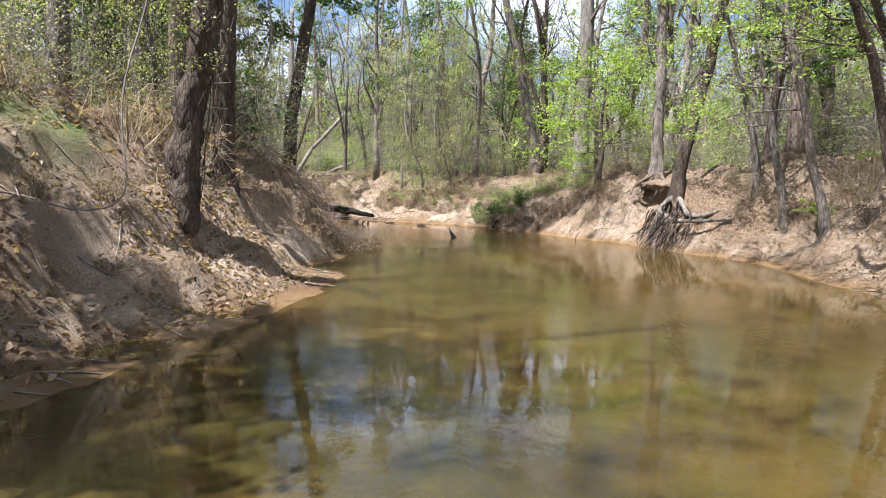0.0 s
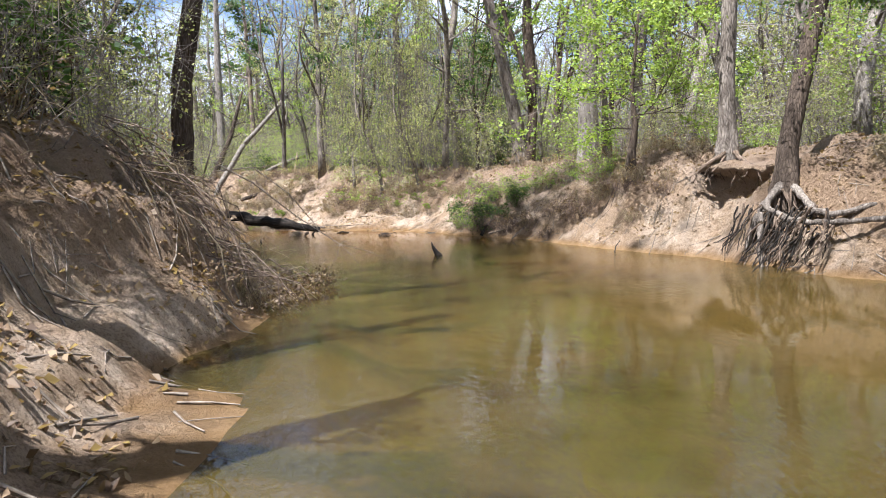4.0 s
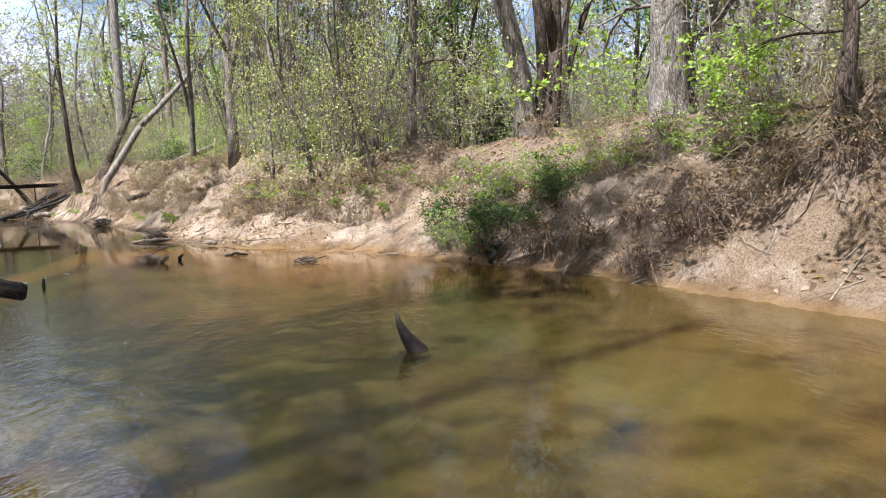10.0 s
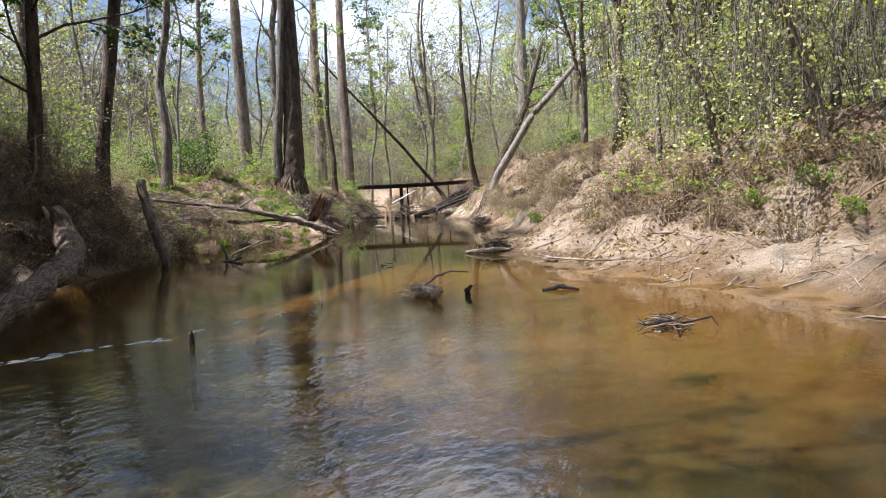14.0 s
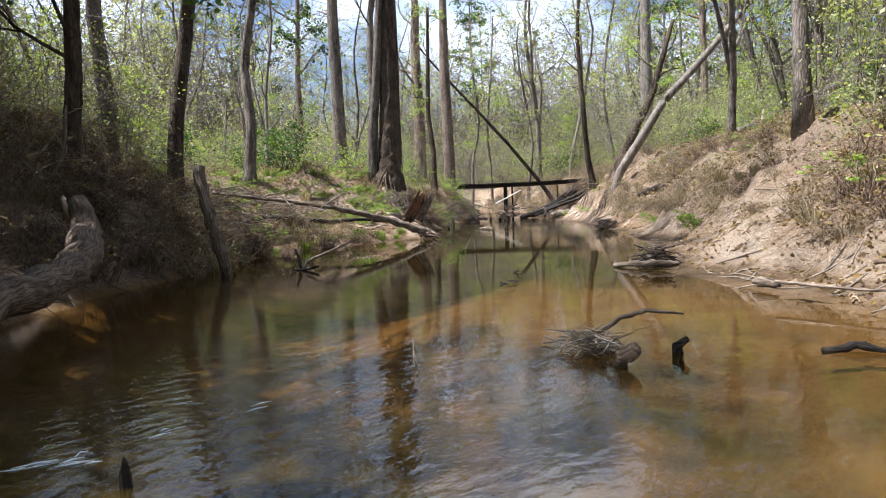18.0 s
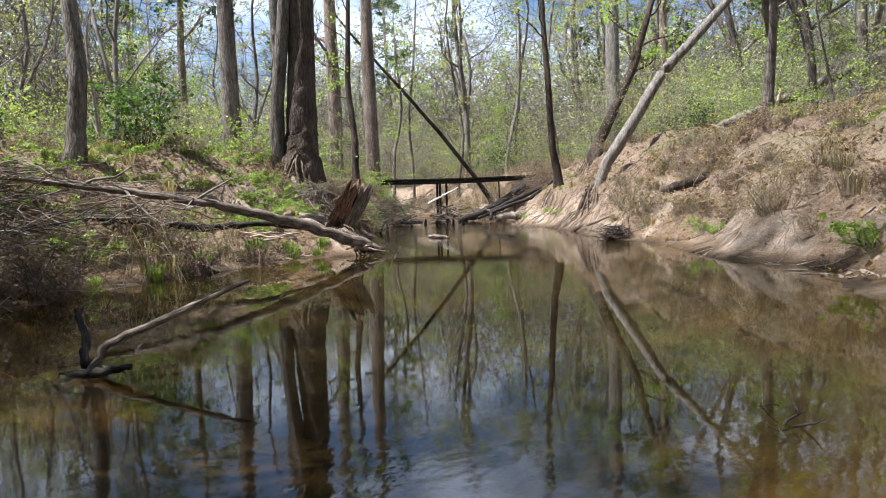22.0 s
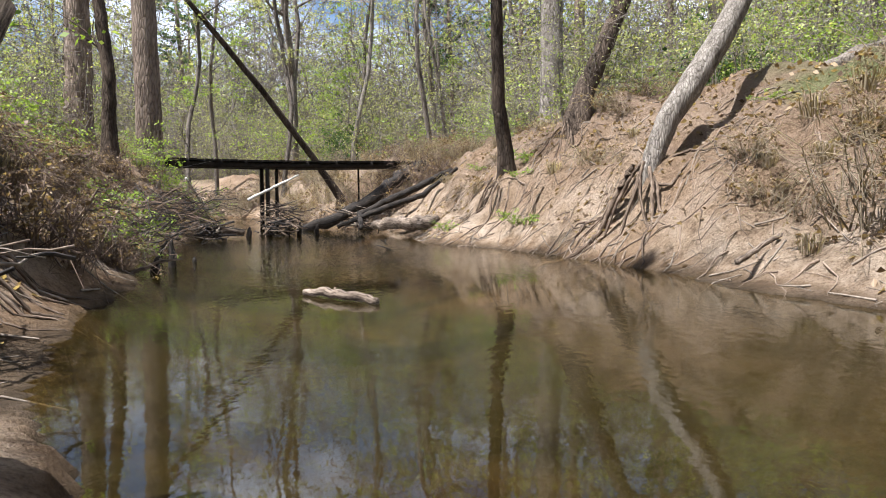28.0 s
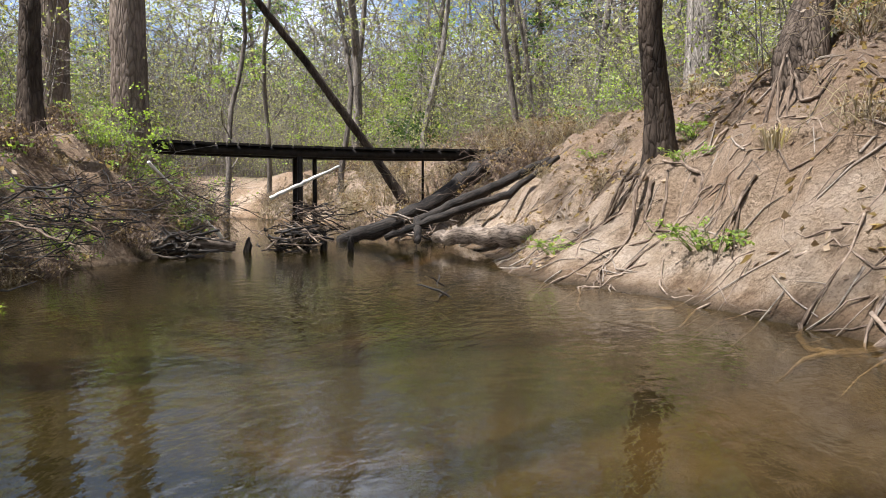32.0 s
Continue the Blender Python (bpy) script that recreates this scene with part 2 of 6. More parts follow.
def water_material():
    m, n, l, b = material("creek_water", 0.03, 0.5)
    pos = position(n)
    mp = n.new("ShaderNodeMapping")
    mp.inputs["Scale"].default_value = (1.0, 0.55, 1.0)
    mp.inputs["Rotation"].default_value = (0, 0, radians(-25))
    l.new(pos, mp.inputs["Vector"])
    small, wide = noise_node(n, l, 13.0, 3, mp.outputs["Vector"], 0.5), noise_node(n, l, 0.9, 2, mp.outputs["Vector"])
    calm = ramp_node(n, l, noise_node(n, l, 0.16, 2, pos), [(0.40, (0.12, 0.12, 0.12)), (0.62, (1, 1, 1))])
    wsep = n.new("ShaderNodeSeparateXYZ")
    l.new(pos, wsep.inputs[0])
    flow = n.new("ShaderNodeMapRange")
    l.new(wsep.outputs["Y"], flow.inputs["Value"])
    flow.inputs["From Min"].default_value, flow.inputs["From Max"].default_value = -5.0, 55.0
    pace = ramp_node(n, l, flow.outputs["Result"], [(0.0, (0.5, 0.5, 0.5)), (0.22, (0.9, 0.9, 0.9)), (0.32, (2.6, 2.6, 2.6)), (0.40, (2.0, 2.0, 2.0)), (0.48, (0.30, 0.30, 0.30)), (0.56, (0.10, 0.10, 0.10)), (0.64, (0.14, 0.14, 0.14)), (0.70, (0.6, 0.6, 0.6)), (0.78, (1.0, 1.0, 1.0))])
    calm = math_node(n, l, "MULTIPLY", calm, pace)
    wide = math_node(n, l, "MULTIPLY", wide, pace)
    hgt = math_node(n, l, "ADD", math_node(n, l, "MULTIPLY", small, calm), math_node(n, l, "MULTIPLY", wide, 0.45))
    bp = n.new("ShaderNodeBump")
    bp.inputs["Strength"].default_value, bp.inputs["Distance"].default_value = 0.6, 0.013
    l.new(hgt, bp.inputs["Height"])
    mud = n.new("ShaderNodeBsdfDiffuse")
    l.new(ramp_node(n, l, noise_node(n, l, 0.22, 3, pos), [(0.35, (0.042, 0.036, 0.010)), (0.52, (0.074, 0.056, 0.015)), (0.70, (0.115, 0.074, 0.020))]), mud.inputs["Color"])
    clear = n.new("ShaderNodeBsdfTransparent")
    clear.inputs["Color"].default_value = (0.90, 0.79, 0.53, 1)
    body = n.new("ShaderNodeMixShader")
    l.new(ramp_node(n, l, flow.outputs["Result"], [(0.0, (0.55, 0.55, 0.55)), (0.41, (0.5, 0.5, 0.5)), (0.46, (0.14, 0.14, 0.14)), (0.60, (0.14, 0.14, 0.14))]), body.inputs[0])
    l.new(clear.outputs[0], body.inputs[1])
    l.new(mud.outputs[0], body.inputs[2])
    gloss = n.new("ShaderNodeBsdfGlossy")
    gloss.inputs["Roughness"].default_value = 0.02
    l.new(bp.outputs["Normal"], gloss.inputs["Normal"])
    fr = n.new("ShaderNodeFresnel")
    fr.inputs["IOR"].default_value = 1.72
    l.new(bp.outputs["Normal"], fr.inputs["Normal"])
    top = n.new("ShaderNodeMixShader")
    l.new(fr.outputs[0], top.inputs[0])
    l.new(body.outputs[0], top.inputs[1])
    l.new(gloss.outputs[0], top.inputs[2])
    l.new(top.outputs[0], n["Material Output"].inputs["Surface"])
    return m


def plain_material(name, a, b_, scale, rough=0.85):
    m, n, l, b = material(name, rough, 0.2)
    co = n.new("ShaderNodeTexCoord").outputs["Object"]
    f = noise_node(n, l, scale, 6, co, 0.65)
    l.new(ramp_node(n, l, f, [(0.3, a), (0.7, b_)]), b.inputs["Base Color"])
    bump(n, l, b, f, 0.5, 0.01)
    return m


def grain_material(name, dark, mid_, light, rough=0.9):
    """Weathered wood with cracks that run along the limb, by the mesh's own grain attribute."""
    m, n, l, b = material(name, rough, 0.2)
    at = n.new("ShaderNodeAttribute")
    at.attribute_name = "grain"
    mp = n.new("ShaderNodeMapping")
    mp.inputs["Scale"].default_value = (1, 1, 0.10)
    l.new(at.outputs["Vector"], mp.inputs["Vector"])
    crack, blot = noise_node(n, l, 55, 7, mp.outputs["Vector"], 0.7), noise_node(n, l, 7, 4, position(n), 0.6)
    col = ramp_node(n, l, crack, [(0.36, dark), (0.47, mid_), (0.66, light)])
    col = mix_node(n, l, 0.8, col, ramp_node(n, l, blot, [(0.32, (0.35, 0.31, 0.28)), (0.55, (1, 1, 1))]), "MULTIPLY")
    rnd = n.new("ShaderNodeObjectInfo").outputs["Random"]
    col = mix_node(n, l, 0.5, col, ramp_node(n, l, rnd, [(0.0, (0.45, 0.40, 0.36)), (1.0, (1.0, 0.98, 0.95))]), "MULTIPLY")
    l.new(col, b.inputs["Base Color"])
    bump(n, l, b, math_node(n, l, "ADD", crack, math_node(n, l, "MULTIPLY", blot, 0.6)), 1.0, 0.02)
    return m


SOIL = ground_material()
WATER = water_material()
BARK = bark_material("grey_bark", (0.06, 0.047, 0.038), (0.27, 0.23, 0.195))
BARK_DARK = bark_material("dark_bark", (0.03, 0.022, 0.017), (0.13, 0.098, 0.075))
BARK_PALE = bark_material("pale_bark", (0.13, 0.107, 0.09), (0.45, 0.40, 0.35), 14.0, (0.27, 0.24, 0.205))
BARK_RED = bark_material("pine_bark", (0.10, 0.07, 0.055), (0.33, 0.26, 0.21), 7.0)
TWIG = plain_material("twig_bark", (0.075, 0.06, 0.05), (0.27, 0.23, 0.195), 4)
DEAD = plain_material("weathered_wood", (0.07, 0.054, 0.041), (0.29, 0.235, 0.185), 14)
DEAD_DARK = plain_material("wet_dark_wood", (0.007, 0.0055, 0.0045), (0.036, 0.027, 0.021), 8, 0.6)
ROOT = plain_material("root_wood", (0.075, 0.05, 0.035), (0.28, 0.21, 0.155), 18)
BROKEN = plain_material("split_wood", (0.32, 0.21, 0.13), (0.62, 0.47, 0.34), 12)
DEAD_G = grain_material("cracked_grey_wood", (0.03, 0.022, 0.016), (0.17, 0.13, 0.10), (0.36, 0.29, 0.23))
DARK_G = grain_material("cracked_black_wood", (0.006, 0.005, 0.004), (0.022, 0.017, 0.013), (0.075, 0.058, 0.046), 0.75)
ROOT_G = grain_material("bare_root", (0.035, 0.023, 0.016), (0.14, 0.10, 0.072), (0.30, 0.23, 0.175))
TORN_G = grain_material("torn_red_wood", (0.045, 0.022, 0.013), (0.17, 0.085, 0.05), (0.33, 0.20, 0.125))
BLEACHED = plain_material("bleached_wood", (0.52, 0.47, 0.40), (0.78, 0.74, 0.67), 6)
BRAMBLE_WOOD = plain_material("bramble_stems", (0.055, 0.036, 0.027), (0.20, 0.14, 0.10), 5)
LEAF_SPRING = leaf_material("spring_leaves", (0.14, 0.21, 0.04), (0.23, 0.31, 0.065), (0.34, 0.41, 0.11))
LEAF_OLIVE = leaf_material("young_leaves", (0.17, 0.19, 0.08), (0.28, 0.29, 0.13), (0.41, 0.40, 0.22))
LEAF_DARK = leaf_material("evergreen_leaves", (0.035, 0.07, 0.018), (0.06, 0.105, 0.028), (0.10, 0.15, 0.045))
LEAF_PINE = leaf_material("pine_needles", (0.04, 0.075, 0.03), (0.065, 0.11, 0.045), (0.10, 0.145, 0.06))
LEAF_DRY = leaf_material("fallen_leaves", (0.08, 0.047, 0.032), (0.19, 0.125, 0.085), (0.37, 0.27, 0.195))
STRAW = leaf_material("dry_stems", (0.16, 0.122, 0.09), (0.28, 0.22, 0.165), (0.42, 0.345, 0.265))
GRASS = leaf_material("grass_blades", (0.075, 0.125, 0.025), (0.15, 0.205, 0.045), (0.27, 0.28, 0.10))

# ---------------------------------------------------------------- ground and creek
LEFT = [(3.0, -30), (2.4, -16), (2.2, -6), (2.2, 0.6), (2.35, 2.2), (2.45, 3.6), (2.55, 5.4), (2.5, 7.3), (2.05, 9.1), (1.7, 10.6), (1.5, 11.8), (0.4, 13.8),
        (-1.2, 16.2), (-3.0, 19.0), (-5.2, 21.6), (-7.0, 23.7), (-8.6, 25.8), (-9.7, 27.2), (-10.2, 28.8), (-10.6, 30.4), (-10.8, 32.0), (-10.5, 33.3),
        (-11.6, 34.4), (-12.9, 36.0), (-13.7, 37.3), (-15.2, 39.4), (-16.9, 41.8), (-17.8, 44.6), (-20.3, 47.2), (-24, 51), (-30, 54), (-60, 62)]
RIGHT = [(11.5, -30), (10.5, -14), (10.0, -4), (9.7, 3), (9.75, 7.5), (9.7, 10.3), (9.2, 12.0), (8.6, 13.2), (8.35, 14.5), (7.75, 15.7), (6.95, 17.0), (6.0, 18.7),
         (5.3, 20.2), (4.2, 21.6), (3.2, 22.9), (2.3, 24.1), (0.6, 25.1), (-1.2, 26.8), (-2.6, 28.2), (-3.3, 30.0), (-4.2, 32.1), (-5.5, 34.0),
         (-6.9, 36.3), (-8.5, 38.0), (-9.6, 39.9), (-10.9, 41.8), (-13.1, 43.6), (-14.3, 46.2), (-16.3, 49.3), (-19, 52.5), (-25, 57), (-31, 60), (-60, 69)]
# x, y at the water's edge; beach width, width of the slope, height of the top
BANKS = [(2.2, -10, 0.3, 3.0, 2.2), (2.3, 2, 0.6, 3.0, 2.3), (2.5, 7, 0.6, 2.4, 2.05), (1.6, 11.5, 0.2, 1.4, 1.8), (-3, 18.6, 0.1, 1.6, 1.9),
         (-7.2, 24, 0.1, 2.2, 2.05), (-10.4, 30, 1.3, 3.4, 1.6), (-10.6, 33.3, 0.7, 3.4, 1.6), (-13.6, 37.4, 0.2, 2.2, 1.6), (-17.2, 43, 0.1, 1.3, 1.3),
         (-22, 49, 0.1, 1.6, 1.45), (10, -6, 0.3, 3.0, 2.2), (9.7, 3, 0.2, 3.0, 2.3), (9.6, 10.8, 0.3, 3.0, 2.0), (8.5, 13.6, 0.1, 1.5, 1.6),
         (7.4, 16.2, 0.05, 1.7, 1.85), (5.6, 19.8, 0.25, 2.3, 1.8), (3.2, 23, 0.3, 2.2, 1.7), (0.8, 25.1, 1.0, 2.8, 1.7), (-2.5, 28.2, 0.8, 3.2, 1.9),
         (-5.4, 34, 0.4, 3.4, 2.2), (-8.5, 38, 0.3, 3.0, 1.9), (-10.6, 41.4, 0.1, 2.7, 2.5), (-13.2, 44, 0.2, 2.8, 2.0), (-17, 50, 0.2, 2.5, 1.9)]

# washed-out hollows under roots: x, y, radius, depth
HOLLOWS = [(9.2, 16.25, 0.45, 0.85), (8.85, 16.6, 0.35, 0.55), (9.65, 15.8, 0.40, 0.75), (9.0, 17.15, 0.35, 0.45), (8.95, 17.65, 0.3, 0.4), (8.75, 13.9, 0.4, 0.15), (1.45, 5.0, 0.4, 0.2), (1.2, 11.9, 0.6, 0.5), (-9.8, 41.2, 0.3, 0.1), (2.2, 8.7, 0.6, 0.35),
           (9.15, 14.5, 0.6, -0.55), (-11.45, 33.3, 0.7, -0.35), (-9.5, 41.8, 0.7, -0.15), (-9.0, 40.9, 0.6, -0.15), (-14.4, 35.7, 1.0, -0.3)]


# shoals of the bed: x, y, radius, rise; first dips to stand in for shade
SHOALS = [(-3.6, 21.9, 1.3, -0.3), (-1.8, 25.0, 2.2, 0.46), (-2.4, 24.0, 1.6, 0.14), (-0.8, 24.4, 1.5, 0.20), (-3.6, 27.4, 2.4, 0.34), (5.6, 13.5, 1.2, 0.3), (1.9, 9.5, 1.0, 0.4), (7.5, 7.0, 1.6, 0.35)]


def rounded(points, steps=5):
    p = [np.array(points[0], float)] + [np.array(q, float) for q in points] + [np.array(points[-1], float)]
    out = []
    for a, b, c, d in zip(p, p[1:], p[2:], p[3:]):
        for i in range(steps):
            u = i / steps
            out.append(0.5 * (2 * b + (c - a) * u + (2 * a - 5 * b + 4 * c - d) * u * u + (3 * b - a - 3 * c + d) * u**3))
    return np.array(out + [p[-1]])


EDGE = np.concatenate([rounded(LEFT), rounded(RIGHT)[::-1]])
BANK = np.array(BANKS)


def lattice_noise(x, y, scale, seed):
    """Smooth value noise in numpy, from -1 to 1."""
    rng = np.random.RandomState(seed)
    table = rng.uniform(-1, 1, (256, 256))
    u, v = x / scale, y / scale
    i, j = np.floor(u).astype(int), np.floor(v).astype(int)
    fu, fv = u - i, v - j
    fu, fv = fu * fu * (3 - 2 * fu), fv * fv * (3 - 2 * fv)
    g = lambda a, b: table[(i + a) % 256, (j + b) % 256]
    return (g(0, 0) * (1 - fu) + g(1, 0) * fu) * (1 - fv) + (g(0, 1) * (1 - fu) + g(1, 1) * fu) * fv


def shore(x, y):
    """Distance outside the water's edge in metres; negative over the water."""
    x, y = np.atleast_1d(np.asarray(x, float)), np.atleast_1d(np.asarray(y, float))
    best, inside = np.full(x.shape, 1e9), np.zeros(x.shape, bool)
    for a, b in zip(EDGE, np.roll(EDGE, -1, 0)):
        e = b - a
        u = np.clip(((x - a[0]) * e[0] + (y - a[1]) * e[1]) / max(e @ e, 1e-9), 0, 1)
        best = np.minimum(best, (x - a[0] - u * e[0]) ** 2 + (y - a[1] - u * e[1]) ** 2)
        cross = (a[1] > y) != (b[1] > y)
        if cross.any() and abs(e[1]) > 1e-12:
            inside ^= cross & (x < a[0] + (y - a[1]) / e[1] * e[0])
    return np.where(inside, -1, 1) * np.sqrt(best)


def ground(x, y):
    """Height of the ground, banks and creek bed."""
    x, y = np.atleast_1d(np.asarray(x, float)), np.atleast_1d(np.asarray(y, float))
    d = shore(x, y) + 0.10 * lattice_noise(x, y, 0.9, 3) + 0.05 * lattice_noise(x, y, 0.35, 4)
    w = 1 / (((x[:, None] - BANK[:, 0]) ** 2 + (y[:, None] - BANK[:, 1]) ** 2) + 0.3) ** 2
    beach, wide, top = ((w * BANK[:, k]).sum(1) / w.sum(1) for k in (2, 3, 4))
    u = np.clip((d - beach) / wide, 0, 1.0)
    rise = np.where(u < 1, 0.72 * u + 0.28 * u * u * (3 - 2 * u), 1.0)
    rough = 0.16 * lattice_noise(x, y, 1.3, 5) + 0.13 * lattice_noise(x, y, 0.55, 6) + 0.09 * np.abs(lattice_noise(x, y, 0.4, 11)) + 0.075 * lattice_noise(x, y, 0.26, 7) + 0.04 * lattice_noise(x, y, 0.16, 12)
    step = 0.10 * np.sin((rise * top + 0.1 * lattice_noise(x, y, 2.0, 8)) * 9.0)
    rough = rough + (0.13 * np.abs(lattice_noise(x, y, 0.36, 13)) + 0.06 * lattice_noise(x, y, 0.2, 14) - 0.04) * np.clip(u * (1 - u) * 4, 0, 1)
    h = 0.10 * np.clip(d, 0, 1.2) + rise * top + (rough + step * np.clip(u * (1 - u) * 4, 0, 1)) * np.clip(d / 0.8, 0, 1)
    h += np.clip(d - 4, 0, 60) * 0.012 + np.clip(d - 2, 0, 8) * 0.03 * lattice_noise(x, y, 7, 9)
    for px, py, pr, deep in HOLLOWS:
        h -= deep * np.exp(-((x - px) ** 2 + (y - py) ** 2) / pr**2)
    bed = -0.75 * (1 - np.exp(np.minimum(d, 0) / 1.6)) + 0.06 * lattice_noise(x, y, 1.5, 10)
    for px, py, pr, up in SHOALS:
        bed += up * np.exp(-((x - px) ** 2 + (y - py) ** 2) / pr**2)
    return np.where(d > 0, h, np.minimum(bed + np.clip(d, -0.4, 0) * 0.2, -0.045))


def mesh_from(name, verts, faces, mat, smooth=True):
    me = bpy.data.meshes.new(name)
    me.from_pydata([tuple(v) for v in verts], [], faces)
    me.materials.append(mat)
    if smooth:
        me.polygons.foreach_set("use_smooth", [True] * len(me.polygons))
    me.update()
    return me


def axis(lo, hi, step, far):
    core = list(np.arange(lo, hi, step))
    out, s = [], step
    while not out or out[-1] < far:
        s *= 1.35
        out.append((out[-1] if out else 0) + s)
    return np.array([lo - v for v in out[::-1]] + core + [core[-1] + v for v in out])


gx, gy = axis(-26, 15, 0.10, 1500), axis(-4, 56, 0.10, 1500)
mx, my = np.meshgrid(gx, gy)
gz = np.concatenate([ground(a, b) for a, b in zip(np.array_split(mx.ravel(), 40), np.array_split(my.ravel(), 40))])
nx, ny = len(gx), len(gy)
idx = np.arange(nx * ny).reshape(ny, nx)
quads = np.stack([idx[:-1, :-1], idx[:-1, 1:], idx[1:, 1:], idx[1:, :-1]], -1).reshape(-1, 4)
gme = bpy.data.meshes.new("ground")
gme.vertices.add(nx * ny)
gme.vertices.foreach_set("co", np.stack([mx.ravel(), my.ravel(), gz], -1).ravel())
gme.loops.add(quads.size)
gme.loops.foreach_set("vertex_index", quads.ravel())
gme.polygons.add(len(quads))
gme.polygons.foreach_set("loop_start", np.arange(0, quads.size, 4))
gme.polygons.foreach_set("use_smooth", np.ones(len(quads), bool))
gme.update(calc_edges=True)
gme.validate()
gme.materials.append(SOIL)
gd = np.concatenate([shore(a, b) for a, b in zip(np.array_split(mx.ravel(), 40), np.array_split(my.ravel(), 40))])
GZ, GD = gz.reshape(ny, nx), gd.reshape(ny, nx)


def looked_up(table, x, y):
    """Values of a grid table between its nodes."""
    x, y = np.atleast_1d(np.asarray(x, float)), np.atleast_1d(np.asarray(y, float))
    i, j = np.clip(np.searchsorted(gx, x) - 1, 0, nx - 2), np.clip(np.searchsorted(gy, y) - 1, 0, ny - 2)
    u, w = (x - gx[i]) / (gx[i + 1] - gx[i]), (y - gy[j]) / (gy[j + 1] - gy[j])
    return (table[j, i] * (1 - u) + table[j, i + 1] * u) * (1 - w) + (table[j + 1, i] * (1 - u) + table[j + 1, i + 1] * u) * w


def shore(x, y):
    return looked_up(GD, x, y)


def ground(x, y):
    return looked_up(GZ, x, y)


tagged(new("ground", gme), "sandy clay creek banks with fallen leaves and woodland floor", "ground", kind="structure")

wv = [(-75, -40, 0), (20, -40, 0), (20, 75, 0), (-75, 75, 0)]
wob = tagged(new("water", mesh_from("water", wv, [(0, 1, 2, 3)], WATER, False)), "shallow olive-brown creek water with small ripples", "water", kind="structure")


def at_ground(x, y, dz=0.0):
    return Vector((x, y, float(ground(x, y)[0]) + dz))


# ---------------------------------------------------------------- helpers for things


def part(name, mesh, parent, label=""):
    ob = new(name, mesh)
    ob.parent = parent
    if label:
        tagged(ob, label)
    return ob


def tube(v, f, pts, radii, sides=6, wob=0.0, rng=random, cap=True):
    """Adds a tapered tube through pts to the lists v and f."""
    pts = [Vector(p) for p in pts]
    first, up = len(v), Vector((0.31, 0.17, 0.93)).normalized()
    for i, p in enumerate(pts):
        d = (pts[min(i + 1, len(pts) - 1)] - pts[max(i - 1, 0)])
        d = d.normalized() if d.length > 1e-6 else Vector((0, 0, 1))
        a = d.cross(up if abs(d.dot(up)) < 0.95 else Vector((1, 0, 0))).normalized()
        b = d.cross(a)
        for k in range(sides):
            t = 2 * math.pi * k / sides
            r = radii[i] * (1 + wob * rng.uniform(-1, 1))
            v.append(p + a * math.cos(t) * r + b * math.sin(t) * r)
    for i in range(len(pts) - 1):
        for k in range(sides):
            q = first + i * sides
            f.append((q + k, q + (k + 1) % sides, q + sides + (k + 1) % sides, q + sides + k))
    if cap:
        f.append(tuple(first + k for k in range(sides))[::-1])
        q = first + (len(pts) - 1) * sides
        f.append(tuple(q + k for k in range(sides)))


GRAINED = {DEAD.name: DEAD_G, DEAD_DARK.name: DARK_G, ROOT.name: ROOT_G}


def limb_mesh(name, pts, radii, sides, wob, rng, mat, knots=0.18):
    """A single crooked limb with knots and dents, and a grain that runs along it."""
    pts = [Vector(p) for p in pts]
    total = sum((b - a).length for a, b in zip(pts, pts[1:]))
    fine, fr, length = [], [], []
    run = 0.0
    for i in range(len(pts) - 1):
        gap = (pts[i + 1] - pts[i]).length
        n = max(2, min(8, int(gap / max(radii[i] * 1.3, 0.03))))
        for k in range(n):
            u = k / n
            r = radii[i] + (radii[i + 1] - radii[i]) * u
            off = Vector((rng.uniform(-1, 1), rng.uniform(-1, 1), rng.uniform(-1, 1))) * r * (0.28 if fine else 0)
            fine.append(pts[i].lerp(pts[i + 1], u) + off)
            fr.append(r * (1 + rng.uniform(-0.6, 1.0) * knots))
            length.append(run + gap * u)
        run += gap
    fine.append(pts[-1])
    fr.append(radii[-1])
    length.append(run)
    v, f = [], []
    tube(v, f, fine, fr, sides, wob, rng)
    me = mesh_from(name, v, f, GRAINED.get(mat.name, mat))
    at = me.attributes.new("grain", "FLOAT_VECTOR", "POINT")
    data, shift = [], rng.uniform(0, 9)
    for i, (r, s) in enumerate(zip(fr, length)):
        for k in range(sides):
            t = 2 * math.pi * k / sides
            data += [math.cos(t) * r + shift, math.sin(t) * r, s + shift]
    at.data.foreach_set("vector", data)
    return me


def bent(a, b, n, wander, rng, sag=0.0):
    """n + 1 points from a to b that wander off the straight line."""
    a, b = Vector(a), Vector(b)
    size, out, off = (b - a).length, [], Vector()
    for i in range(n + 1):
        u = i / n
        off = off * 0.7 + Vector((rng.uniform(-1, 1), rng.uniform(-1, 1), rng.uniform(-1, 1))) * wander * size / n
        out.append(a.lerp(b, u) + off * math.sin(math.pi * min(u * 1.0, 1)) ** 0.5 + Vector((0, 0, -sag * size * 4 * u * (1 - u))))
    out[-1] = out[-1] if wander else b
    return out


def leaf_quad(v, f, p, size, rng, droop=0.3):
    """One small folded leaf blade at p."""
    d = Vector((rng.uniform(-1, 1), rng.uniform(-1, 1), rng.uniform(-0.6 - droop, 0.5))).normalized()
    s = d.cross(Vector((rng.uniform(-1, 1), rng.uniform(-1, 1), rng.uniform(-1, 1)))).normalized() * size * 0.32
    q = len(v)
    v += [p, p + d * size * 0.5 + s, p + d * size, p + d * size * 0.5 - s]
    f.append((q, q + 1, q + 2, q + 3))


